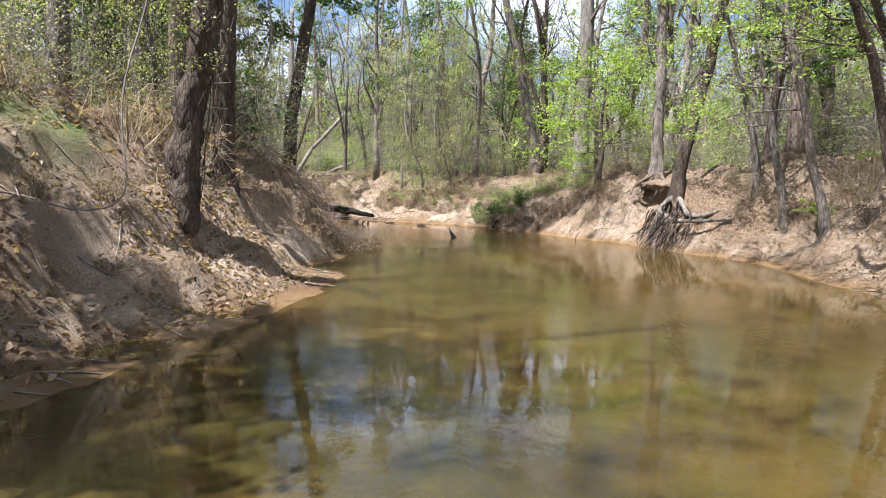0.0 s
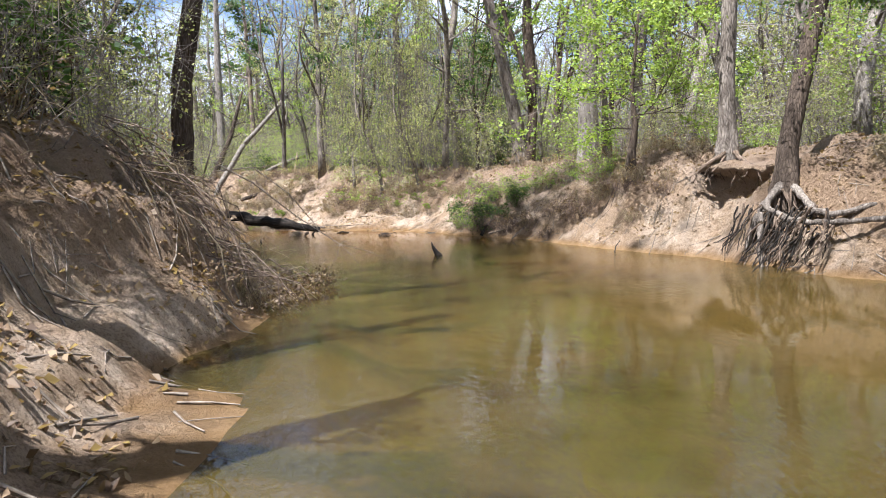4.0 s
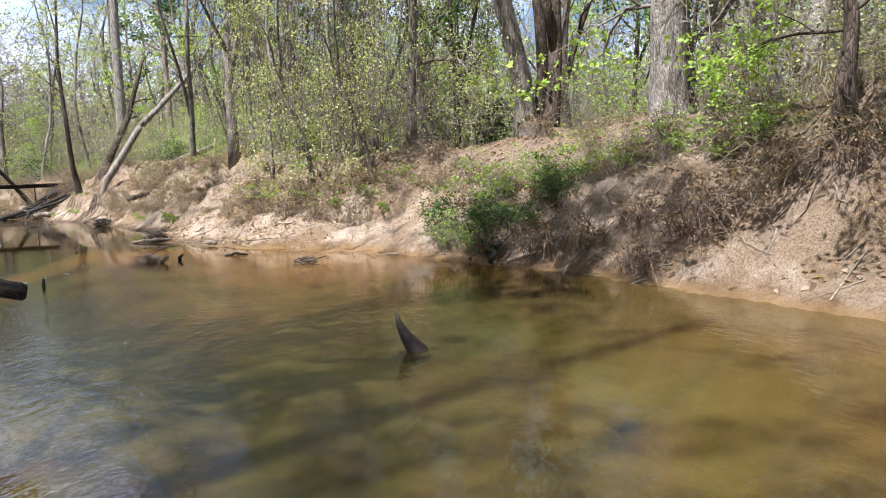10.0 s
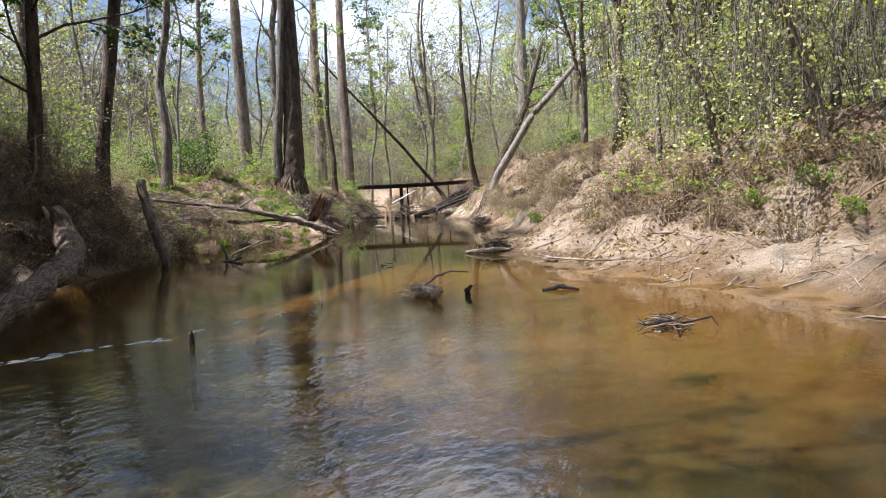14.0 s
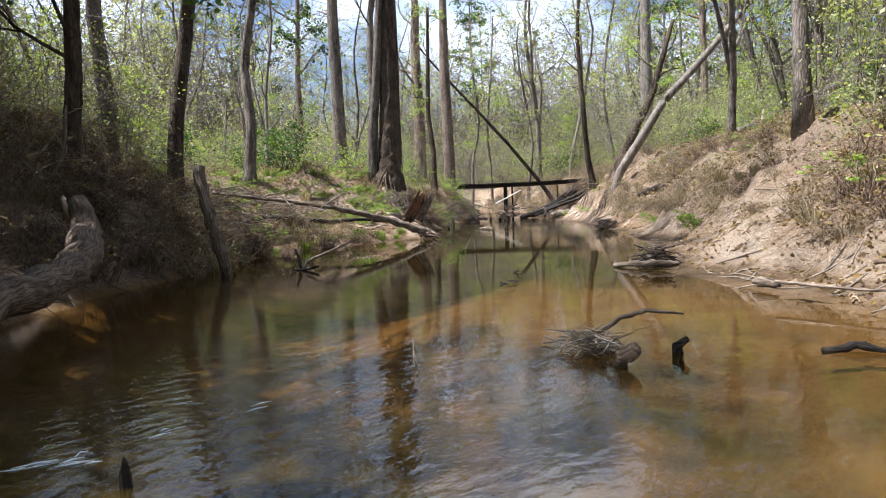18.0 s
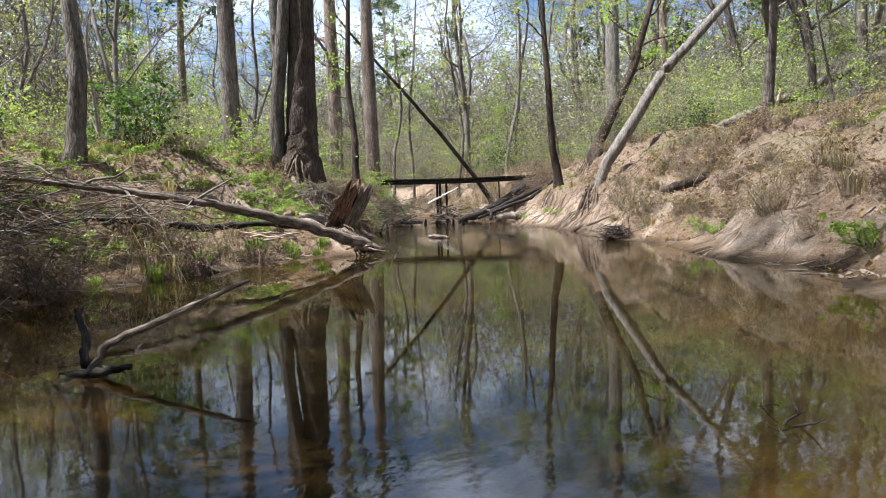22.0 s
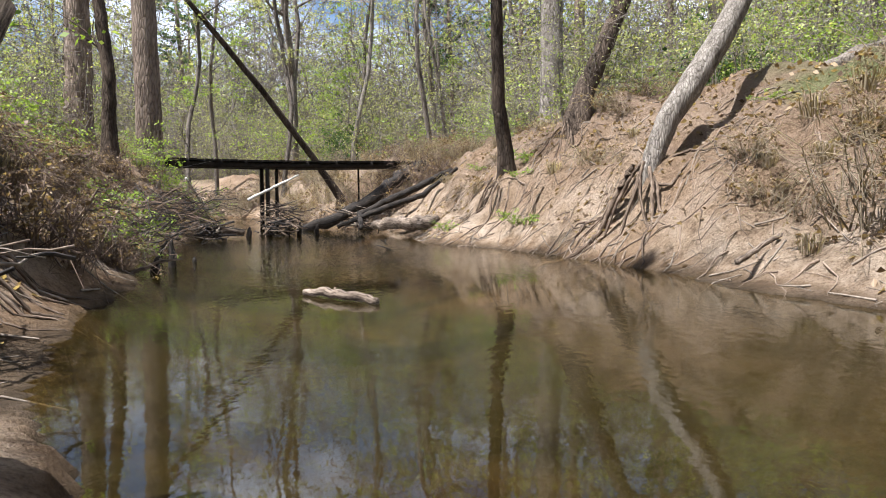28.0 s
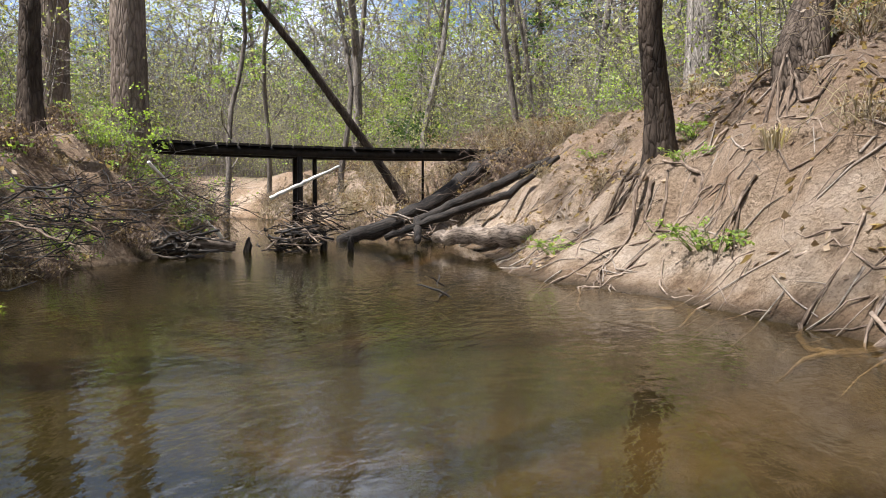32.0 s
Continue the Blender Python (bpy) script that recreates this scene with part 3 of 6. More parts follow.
def bowed(height, lean, amount, rng, n=13):
    """Points of a stem that bows and sways on its way up."""
    a, b, c, d = (rng.uniform(0, 6.28) for _ in range(4))
    k = height * amount
    out = []
    for i in range(n + 1):
        u = i / n
        e = min(u * 2.5, 1.0)
        out.append(Vector((lean[0] * u**1.3 + e * k * (math.sin(5.0 * u + a) - math.sin(a) + 0.35 * math.sin(13 * u + b)), lean[1] * u**1.3 + e * k * (math.sin(5.5 * u + c) - math.sin(c) + 0.35 * math.sin(12 * u + d)), -0.25 + (height + 0.25) * u)))
    return out


def branch_out(solid, fine, ends, p, d, length, r, level, rng, rise=0.10, kids=(4, 3)):
    """A limb that wanders, with branches and twigs: the limb goes into solid, what it bears into fine; ends: where leaves sit."""
    n, pts, d = 5 - level, [p], d.normalized()
    for _ in range(n):
        d = (d + Vector((rng.gauss(0, 0.24), rng.gauss(0, 0.24), rng.gauss(0, 0.18) + rise))).normalized()
        pts.append(pts[-1] + d * length / n)
    v, f = solid if level == 0 else fine
    tube(v, f, pts, [max(r * (1 - 0.8 * i / n), 0.003) for i in range(n + 1)], (6, 4, 3)[level], 0.0, rng, False)
    if level == 2:
        ends += pts[1:]
        return
    ends.append(pts[-1])
    for k in range(kids[level]):
        u = 0.2 + 0.8 * (k + rng.random()) / kids[level]
        i = min(int(u * n), n - 1)
        a = (pts[i + 1] - pts[i]).normalized()
        side = a.cross(Vector((rng.uniform(-1, 1), rng.uniform(-1, 1), rng.uniform(-1, 1)))).normalized()
        branch_out(solid, fine, ends, pts[i].lerp(pts[i + 1], u * n - i), a + side * rng.uniform(0.5, 1.2), length * rng.uniform(0.38, 0.68) * (1.15 - 0.4 * u), max(r * (1 - 0.75 * u) * 0.6, 0.004), level + 1, rng, rise, kids)


def grow(height, radius, lean, rng, limbs=9, first=0.35, spread=0.32, flare=1.5, sides=9, wander=0.03, forks=0, vines=0, rise=0.10, kids=(4, 3)):
    """Trunk and branches of a tree standing at the origin, and the twig ends where leaves sit. lean: where the top stands, as an xy offset."""
    v, f, tv, tf, ends = [], [], [], [], []
    n = 13
    stem = bowed(height, lean, wander, rng, n)
    rad = [radius * (1 - 0.80 * (i / n) ** 0.9) * (flare if i == 0 else (1 + (flare - 1) * 0.25 if i == 1 else 1)) for i in range(n + 1)]
    tube(v, f, stem, rad, sides, 0.05, rng)
    stems = [(stem, rad, first)]
    for _ in range(forks):
        j = rng.randint(2, 5)
        a, size = rng.uniform(0, 6.28), height * (1 - j / n) * rng.uniform(0.7, 0.95)
        top = bowed(size, (math.cos(a) * size * rng.uniform(0.2, 0.4), math.sin(a) * size * rng.uniform(0.2, 0.4)), wander * 1.2, rng, 9)
        top = [stem[j] + q - top[0] for q in top]
        tr_ = [rad[j] * 0.75 * (1 - 0.8 * i / 9) for i in range(10)]
        tube(tv, tf, top, tr_, sides - 2, 0.05, rng)
        stems.append((top, tr_, 0.2))
    for k in range(limbs):
        line, rr, low = stems[k % len(stems)]
        m = len(line) - 1
        u = low + (0.97 - low) * ((k // len(stems)) + rng.random()) / math.ceil(limbs / len(stems))
        i = min(int(u * m), m - 1)
        ang, size = rng.uniform(0, 2 * math.pi), height * spread * rng.uniform(0.5, 1.1) * (1.15 - 0.6 * u)
        branch_out((tv, tf), (tv, tf), ends, line[i].lerp(line[i + 1], u * m - i), Vector((math.cos(ang), math.sin(ang), rng.uniform(0.1, 1.1))), size, rr[i] * 0.5, 0, rng, rise, kids)
    for _ in range(vines):
        p = rng.choice(ends).copy()
        drop, pts = p.z - rng.uniform(0.1, 0.6) * p.z, [p]
        for j in range(6):
            pts.append(pts[-1] + Vector((rng.gauss(0, 0.10), rng.gauss(0, 0.10), -drop / 6)))
        tube(tv, tf, pts, [0.007] * 7, 3, 0, rng, False)
        ends += pts[2:] + pts[3:]
    return v, f, tv, tf, ends


def crown_leaves(ends, count, size, rng, spread=0.25, droop=0.3):
    """Leaves in loose flat sprays round the twig ends, with gaps between."""
    v, f, left = [], [], count
    while left > 0:
        c, n, s = rng.choice(ends), min(left, rng.randint(6, 18)), spread * rng.uniform(0.35, 0.95)
        for _ in range(n):
            leaf_quad(v, f, c + Vector((rng.gauss(0, s), rng.gauss(0, s), rng.gauss(0, s * 0.45))), size * rng.uniform(0.6, 1.25), rng, droop)
        left -= n
    return v, f


def tree(name, label, seed, height, radius, lean=(0, 0), bark=BARK, leaves=None, count=0, leaf=0.09, group="", category="tree", **shape):
    rng = random.Random(seed)
    v, f, tv, tf, ends = grow(height, radius, lean, rng, **shape)
    root = tagged(new(name), label, category, group)
    part("trunk", mesh_from("trunk", v, f, bark), root)
    if tv:
        part("twig_spray", mesh_from("twig_spray", tv, tf, bark), root, "crooked limbs and fine bare twigs")["kind"] = "stuff"
    if leaves and count:
        part("crown", mesh_from("crown", *crown_leaves(ends, count, leaf, rng), leaves, False), root, "thin crown of small leaves")["kind"] = "stuff"
    return root


def place(x, y, rz=0.0, s=1.0, dz=0.0):
    g = at_ground(x, y, dz)
    return Matrix.LocRotScale(g, Euler((0, 0, radians(rz))), Vector((s, s, s)))


def put_copy(src, m):
    """A copy at the pose m, with the pose's own scale."""
    ob = copy_thing(src, Matrix.LocRotScale(m.translation, m.to_quaternion(), None))
    ob.scale = m.to_scale()
    return ob


# ---------------------------------------------------------------- shrubs, brush, grass


def shrub(name, label, seed, height, stems, leaves=None, count=0, leaf=0.06, wood=TWIG, arch=0.5, spread=0.8, group="bankside brush", category="shrub", twigs=5):
    rng = random.Random(seed)
    v, f, ends = [], [], []
    for _ in range(stems):
        a, r = rng.uniform(0, 2 * math.pi), rng.uniform(0.0, 0.35) * spread
        b = Vector((math.cos(a) * r, math.sin(a) * r, -0.05))
        out = Vector((math.cos(a + rng.uniform(-1, 1)), math.sin(a + rng.uniform(-1, 1)), 0)) * spread * rng.uniform(0.2, 1.0)
        h = height * rng.uniform(0.5, 1.05)
        mid = b + out * 0.35 + Vector((0, 0, h * 0.65))
        tip = b + out + Vector((0, 0, h * (1 - arch * rng.random())))
        mid += Vector((rng.uniform(-1, 1), rng.uniform(-1, 1), rng.uniform(-0.8, 0.5))) * 0.16 * height
        pts = [b, b.lerp(mid, 0.5) + Vector((rng.uniform(-1, 1), rng.uniform(-1, 1), 0)) * 0.10 * height, mid, mid.lerp(tip, 0.5) + Vector((0, 0, 0.06 * h)), tip]
        tube(v, f, pts, [0.008, 0.0065, 0.005, 0.004, 0.0025], 3, 0, rng, False)
        ends += pts[1:]
        for _ in range(twigs):
            p = rng.choice(pts[1:])
            q = p + Vector((rng.uniform(-1, 1), rng.uniform(-1, 1), rng.uniform(-0.4, 0.8))) * height * 0.22
            m = p.lerp(q, 0.5) + Vector((0, 0, 0.03 * height))
            tube(v, f, [p, q], [0.004, 0.002], 3, 0, rng, False)
            ends += [m, q]
    root = tagged(new(name), label, category, group)
    part("brushwood", mesh_from("brushwood", v, f, wood), root)["kind"] = "stuff"
    if count:
        part("foliage", mesh_from("foliage", *crown_leaves(ends, count, leaf, rng, 0.10 * height), leaves, False), root)["kind"] = "stuff"
    return root


def tuft(name, label, seed, height, blades, mat, spread=0.25, group="grass tufts", category="grass"):
    rng = random.Random(seed)
    v, f = [], []
    for _ in range(blades):
        a, r = rng.uniform(0, 2 * math.pi), spread * rng.random() ** 0.7
        b = Vector((math.cos(a) * r * 0.5, math.sin(a) * r * 0.5, -0.02))
        o = Vector((math.cos(a + rng.uniform(-0.8, 0.8)), math.sin(a + rng.uniform(-0.8, 0.8)), 0)) * rng.uniform(0.1, 0.7) * height
        s = Vector((-math.sin(a), math.cos(a), 0)) * 0.006
        h = height * rng.uniform(0.5, 1.0)
        m, t = b + o * 0.4 + Vector((0, 0, h * 0.75)), b + o + Vector((0, 0, h * rng.uniform(0.5, 1.0)))
        q = len(v)
        v += [b - s, b + s, m + s, m - s, t]
        f += [(q, q + 1, q + 2, q + 3), (q + 3, q + 2, q + 4)]
    root = tagged(new(name), label, category, group)
    part("grass_clump", mesh_from("grass_clump", v, f, mat, False), root)["kind"] = "stuff"
    return root


class Kit:
    """A kind of thing that is built once and then copied."""

    def __init__(self, make):
        self.first, self.fresh = make, True

    def at(self, x, y, s=1.0, rz=None, dz=0.0, z=None):
        m = place(x, y, rng.uniform(0, 360) if rz is None else rz, s, dz)
        if z is not None:
            m.translation.z = z
        if self.fresh:
            self.fresh = False
            self.first.matrix_basis = m
            return self.first
        return put_copy(self.first, m)


rng = random.Random(5)
HERO = [(9.05, 14.3), (9.1, 16.8), (7.7, 18.7), (-14.7, 36), (-9.6, 41.6), (-11.9, 44.7), (1.1, 5.2), (7.7, 23.3), (6.3, 28.5), (-18.6, 52.8)]
DRY = Kit(shrub("dry_brush", "tangle of dry brown leafless stems on the bank", 31, 1.1, 36, LEAF_DRY, 90, 0.05, STRAW, 1.3, 0.9))
DRY2 = Kit(shrub("dead_brush", "low grey-brown bramble tangle with few dead leaves", 32, 0.7, 40, LEAF_DRY, 260, 0.06, STRAW, 1.5, 0.8))
GREEN = Kit(shrub("green_shrub", "leafy bright green shrub", 33, 1.3, 26, LEAF_SPRING, 900, 0.065, TWIG, 0.7, 1.0))
OLIVE = Kit(shrub("brush_thicket", "tall thin-stemmed thicket in pale young leaf", 34, 3.4, 20, LEAF_OLIVE, 2100, 0.06, TWIG, 1.2, 2.0, twigs=12))
SPRING = Kit(shrub("brush_thicket", "tall thicket with fresh green leaves", 35, 2.9, 17, LEAF_SPRING, 1900, 0.065, TWIG, 1.2, 2.0, twigs=11))
BARE = Kit(shrub("bare_thicket", "tall leafless thicket of fine grey twigs", 36, 3.4, 26, LEAF_OLIVE, 900, 0.05, TWIG, 1.1, 1.9, twigs=16))
BRAMBLE = Kit(shrub("bramble", "dense dark brown bramble tangle hanging on the bank", 38, 0.75, 44, LEAF_DRY, 420, 0.05, BRAMBLE_WOOD, 1.6, 0.9, twigs=7))
DARKS = Kit(shrub("evergreen_shrub", "dark glossy evergreen shrub", 37, 1.8, 26, LEAF_DARK, 1300, 0.085, BARK_DARK, 0.5, 0.8))
TUFT = Kit(tuft("grass_tuft", "green arching sedge tuft at the water's edge", 41, 0.34, 110, GRASS, 0.22))
TUFTD = Kit(tuft("grass_tuft", "dry straw-coloured grass tuft", 42, 0.38, 90, STRAW, 0.3))
WEED = Kit(shrub("green_weeds", "low patch of yellow-green weeds", 43, 0.35, 26, LEAF_SPRING, 520, 0.05, GRASS, 0.6, 0.7))


LEFT_LINE, RIGHT_LINE = rounded(LEFT), rounded(RIGHT)


def on_left(x, y):
    return ((LEFT_LINE - (x, y)) ** 2).sum(1).min() < ((RIGHT_LINE - (x, y)) ** 2).sum(1).min()


def strew(kits, weights, count, x0, x1, y0, y1, dmin, dmax, smin, smax, gap=0.35, dz=-0.03, left=None):
    made, tries = [], 0
    while len(made) < count and tries < count * 25:
        tries += 1
        x, y = rng.uniform(x0, x1), rng.uniform(y0, y1)
        if not dmin < float(shore(x, y)[0]) < dmax or any((x - a) ** 2 + (y - b) ** 2 < gap * gap for a, b in made) or (left is not None and on_left(x, y) != left):
            continue
        if -19.5 < x < -16.0 and 41.5 < y < 46.6 and left and rng.random() < 0.65:
            continue
        rng.choices(kits, weights)[0].at(x, y, rng.uniform(smin, smax), None, dz)
        made.append((x, y))


# left bank, first reach: dry brush over the sand, thicket along the top
strew((DRY, DRY2, DARKS, WEED), (5, 4, 0.4, 1.5), 26, -2.5, 2, -3, 10, 1.8, 4.2, 0.7, 1.2, left=True)
strew((BARE, OLIVE, DRY, SPRING), (5, 2, 2, 0.8), 24, -7, 1.5, 2, 15, 4.2, 8, 0.6, 1.1, left=True)
strew((DRY, DRY2), (3, 1), 12, -1, 2.2, 10.5, 14, 0.1, 1.9, 0.5, 0.9, left=True)
strew((BARE, OLIVE), (2, 1), 6, -2, 1.0, 8, 14, 1.4, 2.6, 0.6, 0.9, left=True)
# right bank, first reach
strew((DRY2, DRY, WEED), (4, 2, 2), 30, 9.5, 14, -2, 13, 1.0, 4, 0.7, 1.1, left=False)
strew((SPRING, OLIVE, BARE), (2, 3, 4), 24, 10, 20, -2, 20, 3.2, 9, 0.6, 1.1, left=False)
strew((DRY2, GREEN, WEED, DRY), (3, 1.5, 2, 2), 14, 3, 10, 17.5, 24.5, 1.3, 3.2, 0.5, 0.9, left=False)
strew((SPRING, OLIVE, BARE), (2, 3, 4), 14, 3, 22, 19, 40, 3.6, 12, 0.6, 1.1, left=False)
strew((DRY2, DRY), (4, 3), 12, 4, 9, 17.2, 23, 0.5, 2.4, 0.4, 0.75, 0.25, left=False)
# thicket over the sandbar
strew((OLIVE, BARE, SPRING, DARKS), (4, 3, 2, 1), 7, -3.5, 5, 25, 34, 3.2, 7, 0.7, 1.15, left=False)
strew((DRY2, WEED, TUFTD), (3, 2, 2), 26, -3, 3.5, 25.5, 31, 1.3, 3, 0.6, 1.0, left=False)
# right bank, second reach: grassy slope
strew((DRY2, TUFTD, WEED, DRY), (4, 6, 1.5, 1), 60, -10, -2, 28, 41, 0.7, 4.5, 0.6, 1.1, 0.3, left=False)
strew((SPRING, OLIVE, BARE, GREEN), (3, 3, 4, 1), 34, -8, 8, 32, 56, 4.5, 14, 0.7, 1.2, left=False)
strew((WEED, TUFTD, DRY2), (2, 2, 2), 14, -14, -8, 40, 49, 0.6, 4, 0.4, 0.8, left=False)
strew((SPRING, OLIVE, BARE), (4, 3, 2), 26, -16, -6, 43, 58, 3.2, 9, 0.7, 1.2, left=False)
# left bank, dark reach and grassy flat
strew((DRY2, DRY, BRAMBLE), (3, 3, 3), 44, -11, -1, 16, 28, 0.9, 3.2, 0.6, 1.0, left=True)
strew((OLIVE, DARKS, BARE, SPRING), (3, 1, 4, 1), 34, -20, -3, 14, 28, 3.6, 9, 0.8, 1.3, left=True)
strew((WEED, TUFTD, DRY2, GREEN), (6, 4, 4, 0.1), 90, -17, -10.5, 26, 38, 1.2, 6, 0.6, 1.1, 0.3, left=True)
strew((TUFT, TUFTD), (2, 1), 16, -12, -10, 28, 33, 0.2, 1.2, 0.5, 0.9, left=True)
strew((OLIVE, BARE, SPRING), (3, 3, 2), 30, -34, -17, 28, 48, 5.5, 16, 0.8, 1.3, left=True)
strew((GREEN, BRAMBLE, DRY2), (4, 3, 1.5), 24, -23, -14, 36.5, 50, 0.7, 3.4, 0.5, 0.9, left=True)
strew((SPRING, OLIVE, BARE), (5, 3, 2), 26, -34, -19, 42, 58, 2.6, 10, 0.8, 1.3, left=True)
strew((DRY, DRY2, BRAMBLE, WEED), (4, 4, 4, 1.5), 80, -11, -1, 15.5, 28, 0.3, 3.0, 0.5, 0.9, 0.25, left=True)
strew((BRAMBLE, GREEN, WEED), (4, 2.5, 2), 30, -22, -13.5, 37, 49, 0.1, 1.5, 0.4, 0.8, 0.25, left=True)
strew((DRY2, TUFTD), (4, 1), 12, -1.5, 2.2, -3, 10, 1.0, 3.0, 0.3, 0.6, 0.25, left=True)
strew((WEED, TUFT), (5, 2), 60, -15.5, -11.5, 28, 37.5, 1.4, 4.5, 0.5, 0.95, 0.25, left=True)
strew((DRY, DRY2, OLIVE, GREEN), (4, 3, 2, 1), 60, -27, -12, 48, 60, 0.2, 4, 0.5, 1.0, 0.3, left=True)
strew((BRAMBLE, DRY2), (4, 2), 20, 3.2, 8.6, 17.2, 24, 0.7, 2.6, 0.5, 0.95, 0.25, left=False)
strew((BRAMBLE,), (1,), 40, -11, -1, 15, 28.5, 0.15, 2.6, 0.6, 1.1, 0.25, left=True)
strew((BRAMBLE,), (1,), 44, -22.5, -13.5, 36.5, 50, 0.05, 1.6, 0.5, 0.95, 0.25, left=True)
strew((BRAMBLE,), (1,), 16, -2.5, 2.0, -3, 9, 2.2, 4.0, 0.6, 1.1, 0.3, left=True)
strew((BRAMBLE, DRY2), (1, 2), 22, -9.5, -2.5, 29, 40.5, 1.2, 4.0, 0.4, 0.8, 0.4, left=False)
strew((BRAMBLE,), (1,), 18, 9.3, 14, 4, 13.5, 1.0, 4.0, 0.5, 0.9, 0.4, left=False)
strew((BRAMBLE, DRY2), (1, 1), 26, -16, -5, 50, 58, 0.3, 4.0, 0.6, 1.1, 0.4, left=False)
strew((DARKS, GREEN), (3, 1), 20, -30, 10, 30, 60, 3.5, 9, 0.9, 1.6, 0.8)
strew((BRAMBLE, WEED, DRY2), (2, 1, 3), 26, -3, 4.5, 24.5, 31, 1.4, 3.6, 0.5, 0.9, 0.3, left=False)
strew((BRAMBLE, DRY, DRY2), (2, 3, 2), 70, -28, -14, 49.5, 60, 0.05, 3.2, 0.8, 1.4, 0.3)
strew((BRAMBLE, DRY2), (1, 3), 14, -17, -9, 42, 50, 1.2, 4.0, 0.4, 0.7, 0.3, left=False)
strew((BRAMBLE, DRY, DRY2), (2, 2, 2), 50, -26, -17, 47.5, 56, 0.02, 2.6, 0.9, 1.5, 0.3, left=True)
strew((BRAMBLE, DRY), (3, 1), 26, -14.5, -9.8, 25, 31, 0.1, 3.2, 0.6, 1.0, 0.25, left=True)
strew((BRAMBLE, DRY2, DRY), (2, 2, 1), 44, -10.6, -6.2, 22.5, 28, 0.0, 2.2, 0.5, 0.95, 0.2, left=True)
strew((BRAMBLE, DRY2), (2, 2), 34, -19.8, -15.2, 40, 47, 0.0, 1.3, 0.25, 0.45, 0.15, left=True)
strew((BRAMBLE, DRY2, TUFTD), (2, 4, 2), 44, -8.5, -3, 32.5, 40.5, 0.9, 4.2, 0.45, 0.85, 0.3, left=False)
# beyond the bridge and far off
strew((SPRING, OLIVE, BARE), (1, 3, 8), 90, -45, 5, 52, 80, 2.0, 30, 1.2, 2.2, 1.0)


def joined(name, label, sources, spots):
    """One mesh out of many copies of a few shrubs, for what stands too far off to tell apart."""
    bank = []
    for src in sources:
        for ob in src.first.children:
            me = ob.data
            co = np.empty(len(me.vertices) * 3)
            me.vertices.foreach_get("co", co)
            corner = np.empty(len(me.loops), int)
            me.loops.foreach_get("vertex_index", corner)
            total = np.empty(len(me.polygons), int)
            me.polygons.foreach_get("loop_total", total)
            bank.append((src, me.materials[0], co.reshape(-1, 3), corner, total))
    for m in dict.fromkeys(row[1] for row in bank):
        cos, corners, totals, shift = [], [], [], 0
        for src, mat, co, corner, total in bank:
            if mat is not m:
                continue
            for x, y, s, rz, k in spots:
                if sources[k % len(sources)] is src:
                    c, d = math.cos(rz) * s, math.sin(rz) * s
                    cos.append(np.stack([co[:, 0] * c - co[:, 1] * d + x, co[:, 0] * d + co[:, 1] * c + y, co[:, 2] * s + float(ground(x, y)[0])], -1))
                    corners.append(corner + shift)
                    totals.append(total)
                    shift += len(co)
        cos, corners, totals = np.concatenate(cos), np.concatenate(corners), np.concatenate(totals)
        me = bpy.data.meshes.new(name)
        me.vertices.add(len(cos))
        me.vertices.foreach_set("co", cos.ravel())
        me.loops.add(len(corners))
        me.loops.foreach_set("vertex_index", corners)
        me.polygons.add(len(totals))
        me.polygons.foreach_set("loop_start", np.concatenate([[0], np.cumsum(totals)[:-1]]))
        me.update(calc_edges=True)
        me.materials.append(m)
        tagged(new(name, me), label, "woods", kind="stuff")


spots = []
for x0, x1, y0, y1, number, dmin in ((-85, 45, 72, 120, 84, 5), (-75, -38, 10, 75, 34, 10), (24, 60, 0, 75, 34, 10)):
    k = 0
    while k < number:
        x, y = rng.uniform(x0, x1), rng.uniform(y0, y1)
        if float(shore(x, y)[0]) > dmin:
            spots.append((x, y, rng.choice((2.6, 3.2, 4.0, 4.8, 5.8)), rng.uniform(0, 6.28), k))
            k += 1
joined("far_thicket", "hazy distant undergrowth in young leaf", (OLIVE, SPRING), spots)
spots = []
for x0, x1, y0, y1, number in ((-75, 25, 70, 115, 46), (-70, -36, 25, 70, 16), (24, 55, 15, 70, 14)):
    for k in range(number):
        spots.append((rng.uniform(x0, x1), rng.uniform(y0, y1), rng.uniform(3.6, 7.0), rng.uniform(0, 6.28), 0))
joined("far_twigs", "grey haze of distant bare branches", (BARE,), spots)
for x, y, s in ((4.3, 22.2, 0.55), (4.0, 22.5, 0.5), (4.8, 22.3, 0.6), (4.6, 22.8, 0.7), (5.4, 22.0, 0.5)):
    GREEN.at(x, y, s)
# dark shrubs added in place of the shade under the green bush
for x, y, s in ((4.55, 22.0, 0.55), (5.0, 21.9, 0.5), (5.5, 21.6, 0.45), (3.9, 22.9, 0.5)):
    DARKS.at(x, y, s)
for x, y, s in ((4.9, 22.7, 0.6), (5.4, 22.3, 0.55), (5.9, 21.8, 0.6), (6.3, 21.3, 0.5), (6.8, 20.8, 0.55), (7.2, 20.3, 0.5), (7.6, 19.9, 0.45)):
    GREEN.at(x, y, s)
for x, y, s in ((5.2, 21.0, 0.9), (5.7, 20.7, 0.9), (4.9, 21.5, 0.8), (6.2, 20.2, 0.8), (6.0, 19.6, 0.7)):
    BRAMBLE.at(x, y, s)
